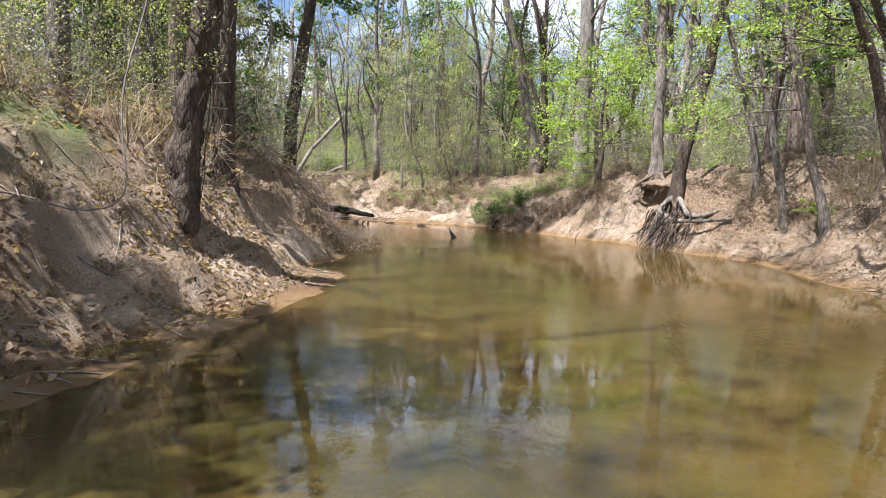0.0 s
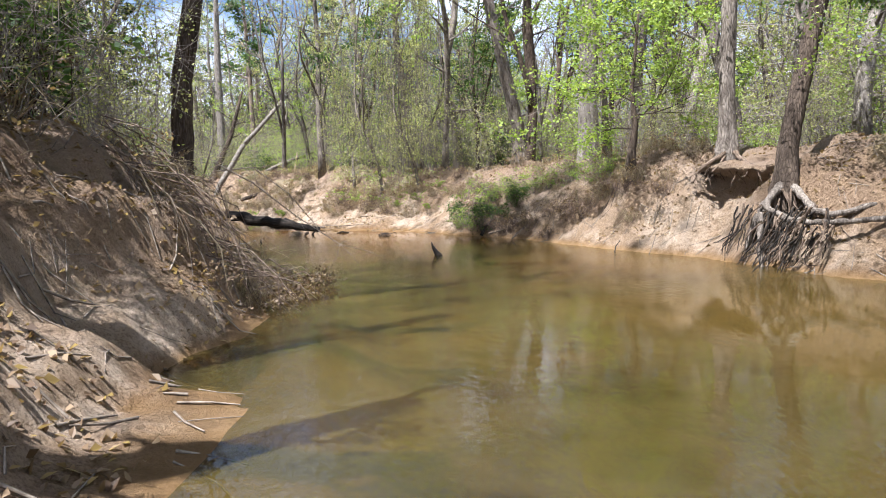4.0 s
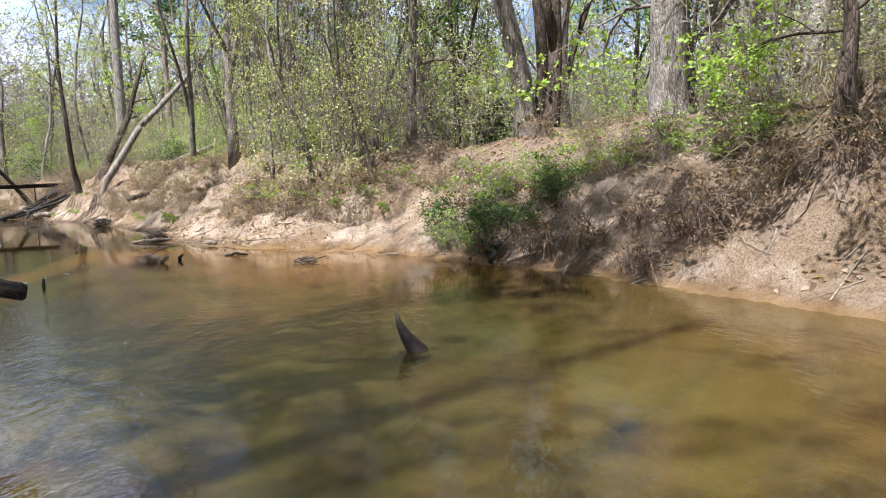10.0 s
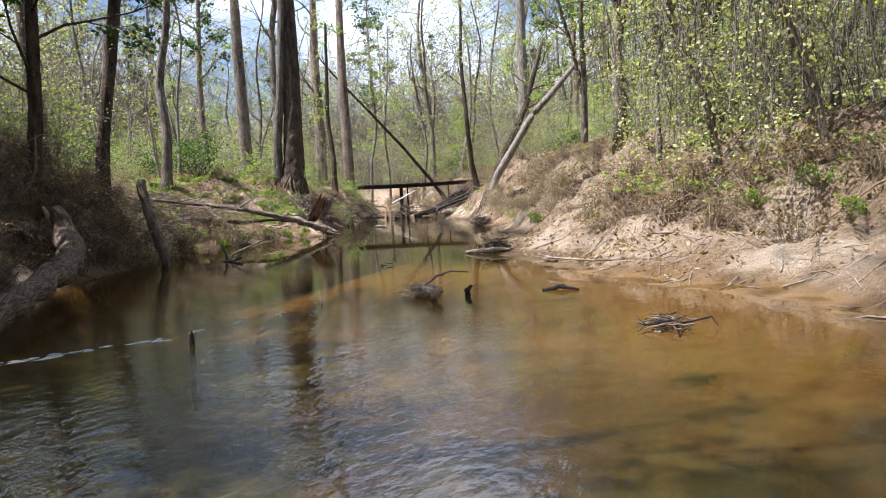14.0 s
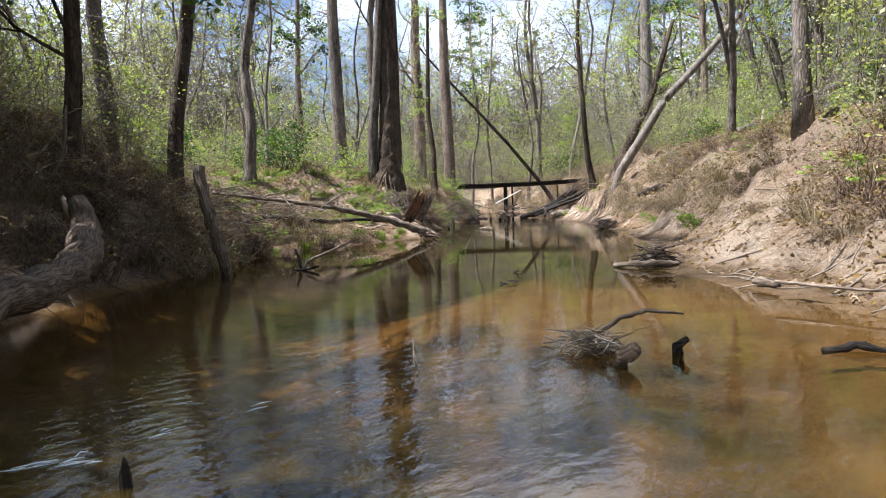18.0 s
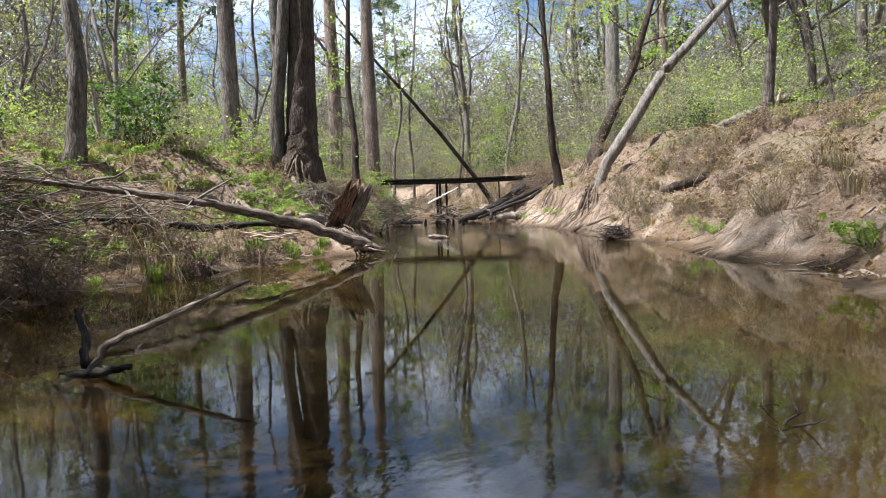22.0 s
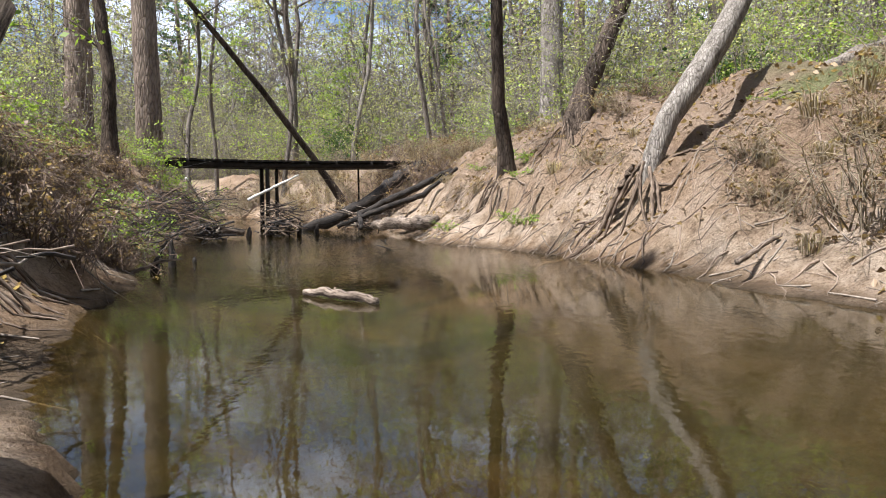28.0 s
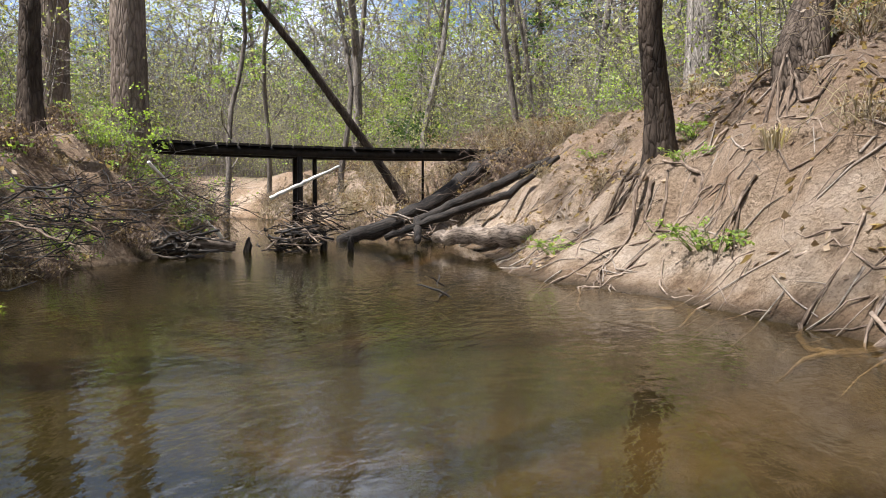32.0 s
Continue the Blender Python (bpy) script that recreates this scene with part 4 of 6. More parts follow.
for x, y, s in ((-13.2, 34.2, 0.9), (-13.6, 34.0, 0.9), (-12.6, 34.0, 0.7), (-13.0, 33.6, 0.8), (-13.9, 34.6, 0.9), (-15.2, 35.0, 1.0), (-13.4, 33.2, 0.8), (-14.2, 33.9, 0.9)):
    WEED.at(x, y, s)
for x, y, s in ((-11.2, 31.3, 1.2), (-11.1, 31.95, 0.8), (-10.95, 30.2, 0.7)):
    TUFT.at(x, y, s)

# ---------------------------------------------------------------- named trees with bare roots


def drape(start, heading, length, r0, rng, lift=0.4, down=1.0, step=0.16):
    """A root that creeps over the bank from start, and turns towards falling ground."""
    x, y, a = start[0], start[1], heading
    pts, n = [Vector(start)], max(3, int(length / step))
    for i in range(n):
        g0, gx, gy = ground([x, x + 0.1, x], [y, y, y + 0.1])
        fall = math.atan2(-(gy - g0), -(gx - g0))
        turn = (fall - a + math.pi) % (2 * math.pi) - math.pi
        a += 0.10 * down * turn + rng.uniform(-0.75, 0.75)
        x, y = x + math.cos(a) * step, y + math.sin(a) * step
        z = float(ground(x, y)[0]) + r0 * lift * (1 - i / n)
        pts.append(Vector((x, y, max(z, -0.25))))
        if z < -0.2:
            break
    pts[1].z = 0.5 * (pts[0].z + pts[1].z)
    k = len(pts) - 1
    return pts, [r0 * (1 - 0.82 * i / k) for i in range(k + 1)]


def add_root(parent, pts, radii, mat=ROOT, sides=6, wob_=0.12):
    base = parent.matrix_basis.translation
    return part("root", limb_mesh("root", [Vector(p) - base for p in pts], radii, sides, wob_, random.Random(int(1000 * (pts[-1][0] + pts[-1][1]))), mat, 0.25), parent)


def root_fan(parent, base, count, a0, a1, length, r0, seed, mat=ROOT, down=1.0):
    rng = random.Random(seed)
    for i in range(count):
        a = radians(a0 + (a1 - a0) * (i + rng.random()) / count)
        s = Vector(base) + Vector((math.cos(a), math.sin(a), 0)) * 0.14 + Vector((rng.uniform(-0.08, 0.08), rng.uniform(-0.08, 0.08), rng.uniform(-0.08, 0.14)))
        pts, rad = drape(s, a, length * rng.uniform(0.45, 1.1), r0 * rng.uniform(0.45, 1.1), rng, 0.5, down)
        add_root(parent, pts, [q * 0.82 for q in rad], mat)
        if len(pts) > 5:
            k = len(pts) // 2
            q, qr = drape(pts[k], a + rng.choice((-1, 1)) * rng.uniform(0.5, 1.0), length * 0.45, rad[k] * 0.8, rng, 0.5, down * 0.5)
            add_root(parent, q, qr, mat, 5)


def standing(name, label, seed, x, y, pts, radii, bark, z=None, leaves=None, count=0, limbs=6, first=0.45, spread=1.6, leaf=0.09, sides=12, flare=1.5, rough=0.022, bend=0.0, flat=0.5, rise=0.10, kids=(5, 3)):
    """A tree whose trunk follows given offsets from its foot."""
    rng = random.Random(seed)
    foot = at_ground(x, y) if z is None else Vector((x, y, z))
    root = tagged(new(name), label, "tree")
    root.matrix_basis = Matrix.Translation(foot)
    if bend:
        tall = pts[-1][2]
        sway = bowed(tall, (0, 0), bend, rng, 9)
        shape_ = [(p[2], Vector(p), r) for p, r in zip(pts, radii)]
        pts, radii = [], []
        for q in sway[1:]:
            hi = next((i for i, w in enumerate(shape_) if w[0] >= q.z - 1e-6), len(shape_) - 1)
            lo = max(hi - 1, 0)
            u = min(max((q.z - shape_[lo][0]) / max(shape_[hi][0] - shape_[lo][0], 1e-6), 0), 1)
            at = shape_[lo][1].lerp(shape_[hi][1], u)
            pts.append((at.x + q.x, at.y + q.y, q.z))
            radii.append(shape_[lo][2] + (shape_[hi][2] - shape_[lo][2]) * u)
    fine, fr, line, rr = [], [], [Vector((0, 0, -0.35))] + [Vector(p) for p in pts], [radii[0]] + list(radii)
    for i in range(len(line) - 1):
        steps = max(3, min(9 if not bend else 5, int((line[i + 1] - line[i]).length / 0.14)))
        for k in range(steps):
            p = line[i].lerp(line[i + 1], k / steps)
            fine.append(p + Vector((rng.uniform(-1, 1), rng.uniform(-1, 1), 0)) * min(radii[0] * 0.07, 0.012))
            fr.append((rr[i] + (rr[i + 1] - rr[i]) * k / steps) * (1 + (flare - 1) * 0.8 * math.exp(-max(p.z, 0) / 0.32)))
    fine.append(line[-1])
    fr.append(rr[-1])
    v, f = [], []
    sides = sides + 4
    tube(v, f, fine, fr, sides, rough, rng)
    lobes = [(m, rng.uniform(0, 6.28)) for m in (3, 5, 7)] + ([(8, rng.uniform(0, 6.28))] * 3 if sides > 17 else [])
    for i, p in enumerate(fine):
        depth = 0.05 + 0.12 * math.exp(-max(p.z, 0) / 0.45)
        for k in range(sides):
            t = 2 * math.pi * k / sides
            q = i * sides + k
            v[q] = p + (v[q] - p) * (1 + depth * sum(math.sin(m * t + s + 0.35 * p.z) / (m - 1.5) for m, s in lobes))
    part("trunk", mesh_from("trunk", v, f, bark), root)
    tv, tf, ends = [], [], []
    for k in range(limbs):
        u = first + (0.98 - first) * (k + rng.random()) / max(limbs, 1)
        i = min(range(len(fine) - 1), key=lambda q: abs(fine[q].z - u * fine[-1].z))
        a, size = rng.uniform(0, 6.28), spread * rng.uniform(0.6, 1.2)
        lv, lf = [], []
        branch_out((lv, lf), (tv, tf), ends, fine[i], Vector((math.cos(a), math.sin(a), flat + rng.uniform(-0.2, 0.5))), size, max(fr[i] * 0.30, 0.012), 0, rng, rise, kids)
        part("limb", mesh_from("limb", lv, lf, bark), root)
    if tv:
        part("twig_spray", mesh_from("twig_spray", tv, tf, TWIG if bark is not BARK_DARK else BARK_DARK), root)["kind"] = "stuff"
    if count and ends:
        part("crown", mesh_from("crown", *crown_leaves(ends, count, leaf, rng, 0.16, 0.1), leaves, False), root)["kind"] = "stuff"
    return root


# broken snag wound with vines on the left bank
snag = standing("dead_snag", "broken rotting tree trunk wrapped in vines above the sandy bank", 61, 0.95, 5.2, [(0, 0, 0.05), (0.05, 0.02, 0.3), (0.03, 0.04, 0.6), (0.11, 0.06, 0.9), (0.10, 0.08, 1.2), (0.22, 0.12, 1.6), (0.28, 0.2, 2.3), (0.45, 0.3, 3.4), (0.52, 0.3, 4.8)],
                [0.21, 0.16, 0.20, 0.155, 0.19, 0.15, 0.17, 0.14, 0.11], BARK_DARK, 1.12, LEAF_OLIVE, 700, 9, 0.25, 0.7, 0.05, 20, 1.15, 0.16)
for i in range(7):
    r_ = random.Random(300 + i)
    a = r_.uniform(0, 6.28)
    v, f = [], []
    tube(v, f, [Vector((0.06 * t + 0.19 * math.cos(a + t * 0.35) + r_.uniform(-0.04, 0.04), 0.04 * t + 0.19 * math.sin(a + t * 0.35), t * 0.33 + r_.uniform(-0.05, 0.05))) for t in range(8)], [0.006] * 8, 5, 0.1, r_)
    part("vine", mesh_from("vine", v, f, BARK_DARK), snag, "thin dark climbing vine")
standing("leaning_tree", "vine-clad tree trunk among bare brush on the bank", 63, 0.55, 7.4, [(0, 0, 0.2), (0.05, 0.0, 1.5), (0.1, 0.1, 4.0), (0.3, 0.2, 7.0)], [0.19, 0.17, 0.15, 0.10], BARK_DARK, None, LEAF_DARK, 500, 8, 0.15, 0.8)
standing("tree", "tall grey tree behind the bank", 64, -3.2, 9.0, [(0, 0, 0.2), (0.1, 0, 3), (0.0, 0.2, 7), (0.3, 0.2, 11)], [0.22, 0.19, 0.15, 0.08], BARK, None, LEAF_OLIVE, 900, 8, 0.4, 2.0)

# the tree that stands on washed-out roots
fork = standing("root_tree", "grey tree leaning from an undercut bank on long bare roots", 65, 9.05, 14.26, [(0, 0, 0.05), (0.12, 0.15, 0.8), (0.35, 0.3, 1.7), (0.75, 0.5, 3.2), (1.2, 0.6, 5.5), (1.5, 0.8, 8.5)],
                [0.165, 0.15, 0.145, 0.135, 0.12, 0.07], BARK_DARK, 1.1, LEAF_SPRING, 1400, 9, 0.45, 2.4)
for pts, r in ((((8.98, 14.2, 1.25), (8.72, 14.02, 1.08), (8.60, 13.9, 0.92), (8.72, 13.6, 0.76), (9.0, 13.3, 0.70), (9.4, 13.0, 0.72), (9.9, 12.7, 0.78)), 0.065),
               (((9.1, 14.15, 1.25), (9.15, 13.85, 1.02), (9.15, 13.6, 0.86), (9.35, 13.35, 0.80), (9.8, 13.1, 0.95)), 0.065),
               (((9.0, 14.3, 1.2), (8.75, 14.4, 0.9), (8.6, 14.45, 0.5), (8.5, 14.4, 0.05)), 0.06),
               (((8.9, 14.2, 1.15), (8.65, 14.2, 0.8), (8.55, 14.0, 0.4), (8.5, 13.8, -0.05)), 0.05)):
    add_root(fork, pts, [r * (1 - 0.5 * i / len(pts)) for i in range(len(pts))], BARK, 8, 0.06)
root_fan(fork, (9.0, 14.2, 1.05), 16, 140, 320, 1.5, 0.026, 66)
r_ = random.Random(67)
for i in range(110):
    a = Vector((r_.uniform(8.5, 9.2), r_.uniform(12.9, 14.9), r_.uniform(0.5, 0.95)))
    b = Vector((a.x - r_.uniform(0.15, 0.5), a.y + r_.uniform(-0.35, 0.35), r_.uniform(-0.05, 0.3)))
    pts = bent(a, b, 5, 0.3, r_)
    add_root(fork, pts, [0.016, 0.014, 0.012, 0.010, 0.008, 0.005], ROOT if i % 2 else DEAD_DARK, 4)
white = standing("pale_tree", "straight pale-barked tree over an undercut root shelf", 68, 9.1, 16.75, [(0, 0, 0.1), (0.0, 0.05, 1.0), (0.05, 0.1, 3), (-0.05, 0.2, 6), (0.1, 0.2, 10)], [0.17, 0.15, 0.14, 0.125, 0.08], BARK, 1.82, LEAF_SPRING, 600, 7, 0.5, 2.0)
for pts, r in ((((9.08, 16.6, 1.9), (8.8, 16.5, 1.74), (8.6, 16.55, 1.62), (8.45, 16.6, 1.46), (8.38, 16.55, 1.3)), 0.055),
               (((9.15, 16.5, 1.86), (9.2, 16.2, 1.68), (9.4, 16.0, 1.54), (9.6, 15.9, 1.45), (9.85, 15.75, 1.32)), 0.055), (((9.0, 16.55, 1.8), (8.8, 16.35, 1.62), (8.65, 16.3, 1.5)), 0.03)):
    add_root(white, pts, [0.8 * r * (1 - 0.55 * i / len(pts)) for i in range(len(pts))], ROOT, 8, 0.1)
for k, (x, y, lx, ly) in enumerate(((10.45, 7.0, -1.8, -0.3), (10.6, 9.6, -1.7, 0.2), (10.5, 4.4, -1.9, -0.4), (10.75, 11.9, -1.3, -0.3), (11.4, 8.2, -1.6, 0.0), (10.5, 12.9, -1.6, -0.8))):
    standing("understorey_tree", "slim dark tree leaning over the water in spreading bright leaf", 160 + k, x, y, [(0, 0, 0.1), (0.25 * lx, 0.25 * ly, 1.8), (0.6 * lx, 0.6 * ly, 3.8), (lx, ly, 6.5)], [0.085, 0.07, 0.055, 0.02], (BARK_DARK, BARK)[k % 2], None, LEAF_DARK if k == 5 else LEAF_SPRING, 4600, 13, 0.3, 2.1, 0.06, bend=0.03, flat=0.25, rise=0.02, kids=(5, 4))
shelf = tagged(new("root_shelf"), "overhanging mat of leafy soil and roots above a dark hollow", "bank edge")
shelf.matrix_basis = Matrix.Translation((9.0, 16.6, 1.6))
r_ = random.Random(69)
edge = [(8.86, 18.0, 1.50), (8.74, 17.7, 1.55), (8.70, 17.3, 1.60), (8.76, 16.95, 1.66), (8.66, 16.6, 1.64), (8.80, 16.25, 1.62), (9.05, 15.95, 1.58), (9.25, 15.6, 1.55), (9.5, 15.3, 1.56), (9.8, 15.0, 1.60)]
lip = []
for (ax, ay, az), (bx, by, bz) in zip(edge, edge[1:]):
    for k in range(5):
        u = k / 5
        lip.append(Vector((ax + (bx - ax) * u + r_.uniform(-0.10, 0.07), ay + (by - ay) * u, az + (bz - az) * u + r_.uniform(-0.06, 0.05))))
v, f = [], []
for p in lip:
    g = float(ground(p.x + 1.1, p.y + 0.35)[0])
    for dx, dz in ((1.1, None), (0.55, 0.10), (0.22, 0.05), (0.0, 0.0), (0.03, -0.07), (0.20, -0.12), (0.55, -0.22), (1.0, -0.55)):
        v.append(Vector((p.x + dx, p.y + dx * 0.3, max(g, p.z) + 0.02 if dz is None else p.z + dz)) + Vector((r_.uniform(-1, 1), r_.uniform(-1, 1), r_.uniform(-1, 1))) * 0.02 - Vector((9.0, 16.6, 1.6)))
for i in range(len(lip) - 1):
    for k in range(7):
        q = i * 8 + k
        f.append((q, q + 1, q + 9, q + 8))
part("turf_mat", mesh_from("turf_mat", v, f, SOIL), shelf)
for i in range(60):
    p = r_.choice(lip) + Vector((r_.uniform(0.0, 0.3), 0, -0.05))
    q = p + Vector((r_.uniform(-0.18, 0.25), r_.uniform(-0.25, 0.25), -r_.uniform(0.08, 0.4)))
    add_root(shelf, bent(p, q, 4, 0.35, r_), [0.012, 0.011, 0.009, 0.007, 0.004], ROOT, 4)
small = standing("small_tree", "small dark tree with spreading tiers of bright spring leaves", 70, 7.79, 18.82, [(0, 0, 0.1), (0.02, 0, 0.5), (0.10, 0.05, 1.0), (0.04, 0.1, 1.9), (0.2, 0.15, 3.6)], [0.10, 0.085, 0.07, 0.05, 0.02],
                 BARK_DARK, None, LEAF_SPRING, 11000, 17, 0.25, 2.3, 0.075, flat=0.22, rise=0.03, kids=(6, 4))
root_fan(small, at_ground(7.72, 18.6, 0.06), 7, 160, 300, 0.6, 0.025, 71, BARK_DARK)
standing("tree", "stout pale grey tree on the bank top", 72, 7.7, 23.3, [(0, 0, 0.1), (0, 0, 2), (0.1, 0, 6), (0.1, 0.1, 12)], [0.31, 0.27, 0.25, 0.16], BARK_PALE, None, LEAF_SPRING, 700, 7, 0.45, 2.5)
standing("forked_tree", "tree with two leaning grey stems", 73, 6.3, 28.5, [(0, 0, 0.1), (-0.15, 0, 1.5), (-0.7, 0, 4), (-1.6, 0, 8), (-2.0, 0, 11)], [0.28, 0.24, 0.21, 0.16, 0.08], BARK, None, LEAF_OLIVE, 700, 8, 0.35, 2.6)
standing("tree", "bare dark stem beside the forked tree", 74, 6.6, 28.7, [(0, 0, 0.1), (0.1, 0, 2), (-0.1, 0, 5), (0.0, 0, 9)], [0.16, 0.14, 0.12, 0.07], BARK_DARK, None, None, 0, 7, 0.4, 2.0)
standing("tree", "pale straight trunk behind the root trees", 75, 14.4, 24.6, [(0, 0, 0.1), (0, 0, 3), (0.1, 0, 8), (0, 0, 12)], [0.30, 0.26, 0.22, 0.14], BARK_PALE, None, LEAF_SPRING, 500, 6, 0.5, 2.4)
for k, (x, y) in enumerate(((9.9, 27.0), (11.2, 25.0), (10.8, 20.6), (12.5, 28.5), (12.8, 18.6), (4.0, 32.5), (1.5, 34.5), (-1.0, 36.0))):
    standing("tree", "slim grey trunk in the open woods", 170 + k, x, y, [(0, 0, 0.1), (0.1 * (k % 3 - 1), 0.1, 3), (0.2 * (k % 2), 0.1, 7), (0.1, 0.3, 11)], [0.19, 0.17, 0.14, 0.08], (BARK, BARK_PALE, BARK)[k % 3], None,
             (LEAF_SPRING, LEAF_OLIVE)[k % 2], 1300, 9, 0.22, 2.6, bend=0.035)

# large triple-stemmed tree on the grassy left bank
big = standing("large_tree", "massive dark-barked tree with buttressed foot on the grassy bank", 76, -14.4, 35.7, [(0, 0, 0.1), (0.02, 0, 0.7), (0.06, 0.02, 2.0), (0.12, 0.05, 5), (0.2, 0.1, 12)], [0.36, 0.33, 0.29, 0.25, 0.15], BARK_DARK, None, LEAF_OLIVE, 160, 4, 0.72, 2.4, 0.09, 20, 1.45)
v, f = [], []
tube(v, f, [Vector(p) for p in ((-0.25, -0.3, -0.3), (-0.38, -0.38, 0.5), (-0.32, -0.38, 1.4), (-0.12, -0.32, 3.0), (0.1, -0.2, 6), (0.0, -0.3, 11))], [0.24, 0.17, 0.15, 0.14, 0.12, 0.06], 10, 0.06, random.Random(4))
part("stem", mesh_from("stem", v, f, BARK), big, "slim grey stem grown against the main trunk")
root_fan(big, (-14.3, 35.6, float(ground(-14.3, 35.6)[0]) + 0.15), 18, -120, 40, 1.8, 0.038, 77, ROOT, 0.7)
standing("tree", "reddish ivy-grown trunk behind the large tree", 78, -15.75, 37.3, [(0, 0, 0.1), (0.05, 0, 2), (0.1, 0, 6), (0, 0, 11)], [0.32, 0.28, 0.25, 0.15], BARK_DARK, None, LEAF_DARK, 60, 3, 0.7, 1.8)
standing("tree", "pale weathered trunk on the bank top", 79, -19.6, 38.3, [(0, 0, 0.1), (0, 0, 2), (-0.1, 0, 6), (0, 0, 12)], [0.30, 0.26, 0.22, 0.12], BARK, None, LEAF_OLIVE, 200, 5, 0.5, 2.0)
standing("tree", "curving grey tree in the woods", 80, -14.6, 30.6, [(0, 0, 0.1), (0.1, 0.1, 1.5), (-0.1, 0.1, 3), (0.35, 0.2, 5), (0.9, 0.2, 9)], [0.15, 0.14, 0.12, 0.10, 0.06], BARK, None, LEAF_OLIVE, 200, 6, 0.55, 1.8)
standing("tree", "red-brown shaggy trunk in the woods", 81, -22.4, 46.1, [(0, 0, 0.1), (0.1, 0, 3), (0, 0, 7), (0.2, 0, 12)], [0.34, 0.28, 0.24, 0.12], BARK_RED, None, LEAF_OLIVE, 600, 8, 0.3, 2.4)
standing("tree", "ivy-footed dark tree at the bridge's end", 82, -18.9, 43.1, [(0, 0, 0.1), (0.05, 0, 1.5), (-0.2, 0, 3.5), (0.0, 0, 8)], [0.13, 0.11, 0.10, 0.06], BARK_DARK, None, LEAF_SPRING, 900, 8, 0.2, 1.4)
standing("tree", "thick reddish pine trunk behind the bank", 83, -20.2, 45.8, [(0, 0, 0.1), (0, 0, 2), (-0.1, 0, 6), (0, 0, 12)], [0.30, 0.27, 0.24, 0.14], BARK_RED, None, LEAF_PINE, 300, 5, 0.7, 1.8)

# leaning pale tree with its roots down the bank
lean = standing("leaning_tree", "pale mottled leaning tree on a web of bare roots", 84, -9.56, 41.62, [(0, 0, 0.15), (0.07, 0.02, 0.40), (0.20, 0.06, 0.75), (0.45, 0.14, 1.15), (0.80, 0.30, 1.75), (1.40, 0.85, 3.0), (2.3, 1.4, 4.1), (3.8, 2.2, 6.0), (5.0, 2.8, 8.0)],
                [0.115, 0.125, 0.14, 0.155, 0.145, 0.13, 0.115, 0.09, 0.05], BARK_PALE, 0.95, LEAF_SPRING, 1600, 9, 0.6, 1.9, flare=1.15)
root_fan(lean, (-9.62, 41.5, 1.05), 7, 110, 370, 2.0, 0.046, 85, ROOT, 0.10)
root_fan(lean, (-9.65, 41.4, 0.98), 5, 120, 360, 2.2, 0.024, 86, ROOT, 0.05)
dark = standing("creekside_tree", "dark flaky-barked tree at the water's edge with roots down the sand", 87, -11.9, 44.65, [(0, 0, 0.1), (-0.03, -0.1, 0.7), (-0.12, -0.25, 1.5), (-0.12, -0.5, 3.2), (-0.3, -0.5, 6), (-0.2, -0.4, 9)],
                [0.15, 0.125, 0.11, 0.095, 0.075, 0.04], BARK_DARK, 0.98, LEAF_OLIVE, 500, 8, 0.4, 1.5)
root_fan(dark, (-11.9, 44.5, 1.0), 8, 150, 370, 2.2, 0.026, 88, ROOT, 0.12)
slant = standing("slanting_tree", "leaning dark tree with vines on the high bank", 89, -10.7, 44.5, [(0, 0, 0.1), (0.1, 0.2, 0.6), (0.4, 0.5, 1.4), (0.9, 1.0, 2.8), (1.6, 1.4, 5.5)], [0.19, 0.17, 0.15, 0.13, 0.07], BARK_DARK, None, LEAF_SPRING, 900, 7, 0.4, 1.6)
root_fan(slant, at_ground(-10.8, 44.3, 0.1), 7, 130, 340, 2.0, 0.024, 90, ROOT, 0.12)
standing("tree", "broad pale pine trunk behind the sandy bank", 91, -11.7, 49.4, [(0, 0, 0.1), (0, 0, 3), (0, 0, 8), (0.1, 0, 13)], [0.28, 0.26, 0.22, 0.12], BARK_PALE, None, LEAF_PINE, 300, 5, 0.7, 2)
standing("leaning_tree", "bare dark tree leaning far over the creek beyond the bridge", 92, -18.9, 53.2, [(0, 0, 0.1), (-0.6, -0.6, 1.3), (-1.6, -1.8, 3.2), (-2.7, -3.3, 5.2), (-4.2, -4.6, 7.4), (-5.2, -5.4, 9.0)], [0.12, 0.105, 0.09, 0.075, 0.055, 0.03], BARK_DARK, 0.7, LEAF_OLIVE, 300, 7, 0.5, 1.4)
for k, (x, y, hgt) in enumerate(((-23, 57, 11), (-20.5, 58, 12), (-17, 57, 12), (-26, 55, 10), (-14.5, 55, 11), (-28, 60, 13), (-22, 62, 13), (-12.5, 58, 12), (-15, 63, 14), (-18.5, 65, 14))):
    standing("tree", "slim grey trunk beyond the footbridge", 190 + k, x, y, [(0, 0, 0.1), (0.1, 0, hgt * 0.3), (0.15 * (k % 3 - 1), 0.1, hgt * 0.65), (0.2, 0, hgt)], [0.10, 0.085, 0.07, 0.04], (BARK, BARK_PALE, BARK)[k % 3], None,
             (LEAF_OLIVE, LEAF_SPRING)[k % 2], 1500, 10, 0.2, 2.4, bend=0.03)
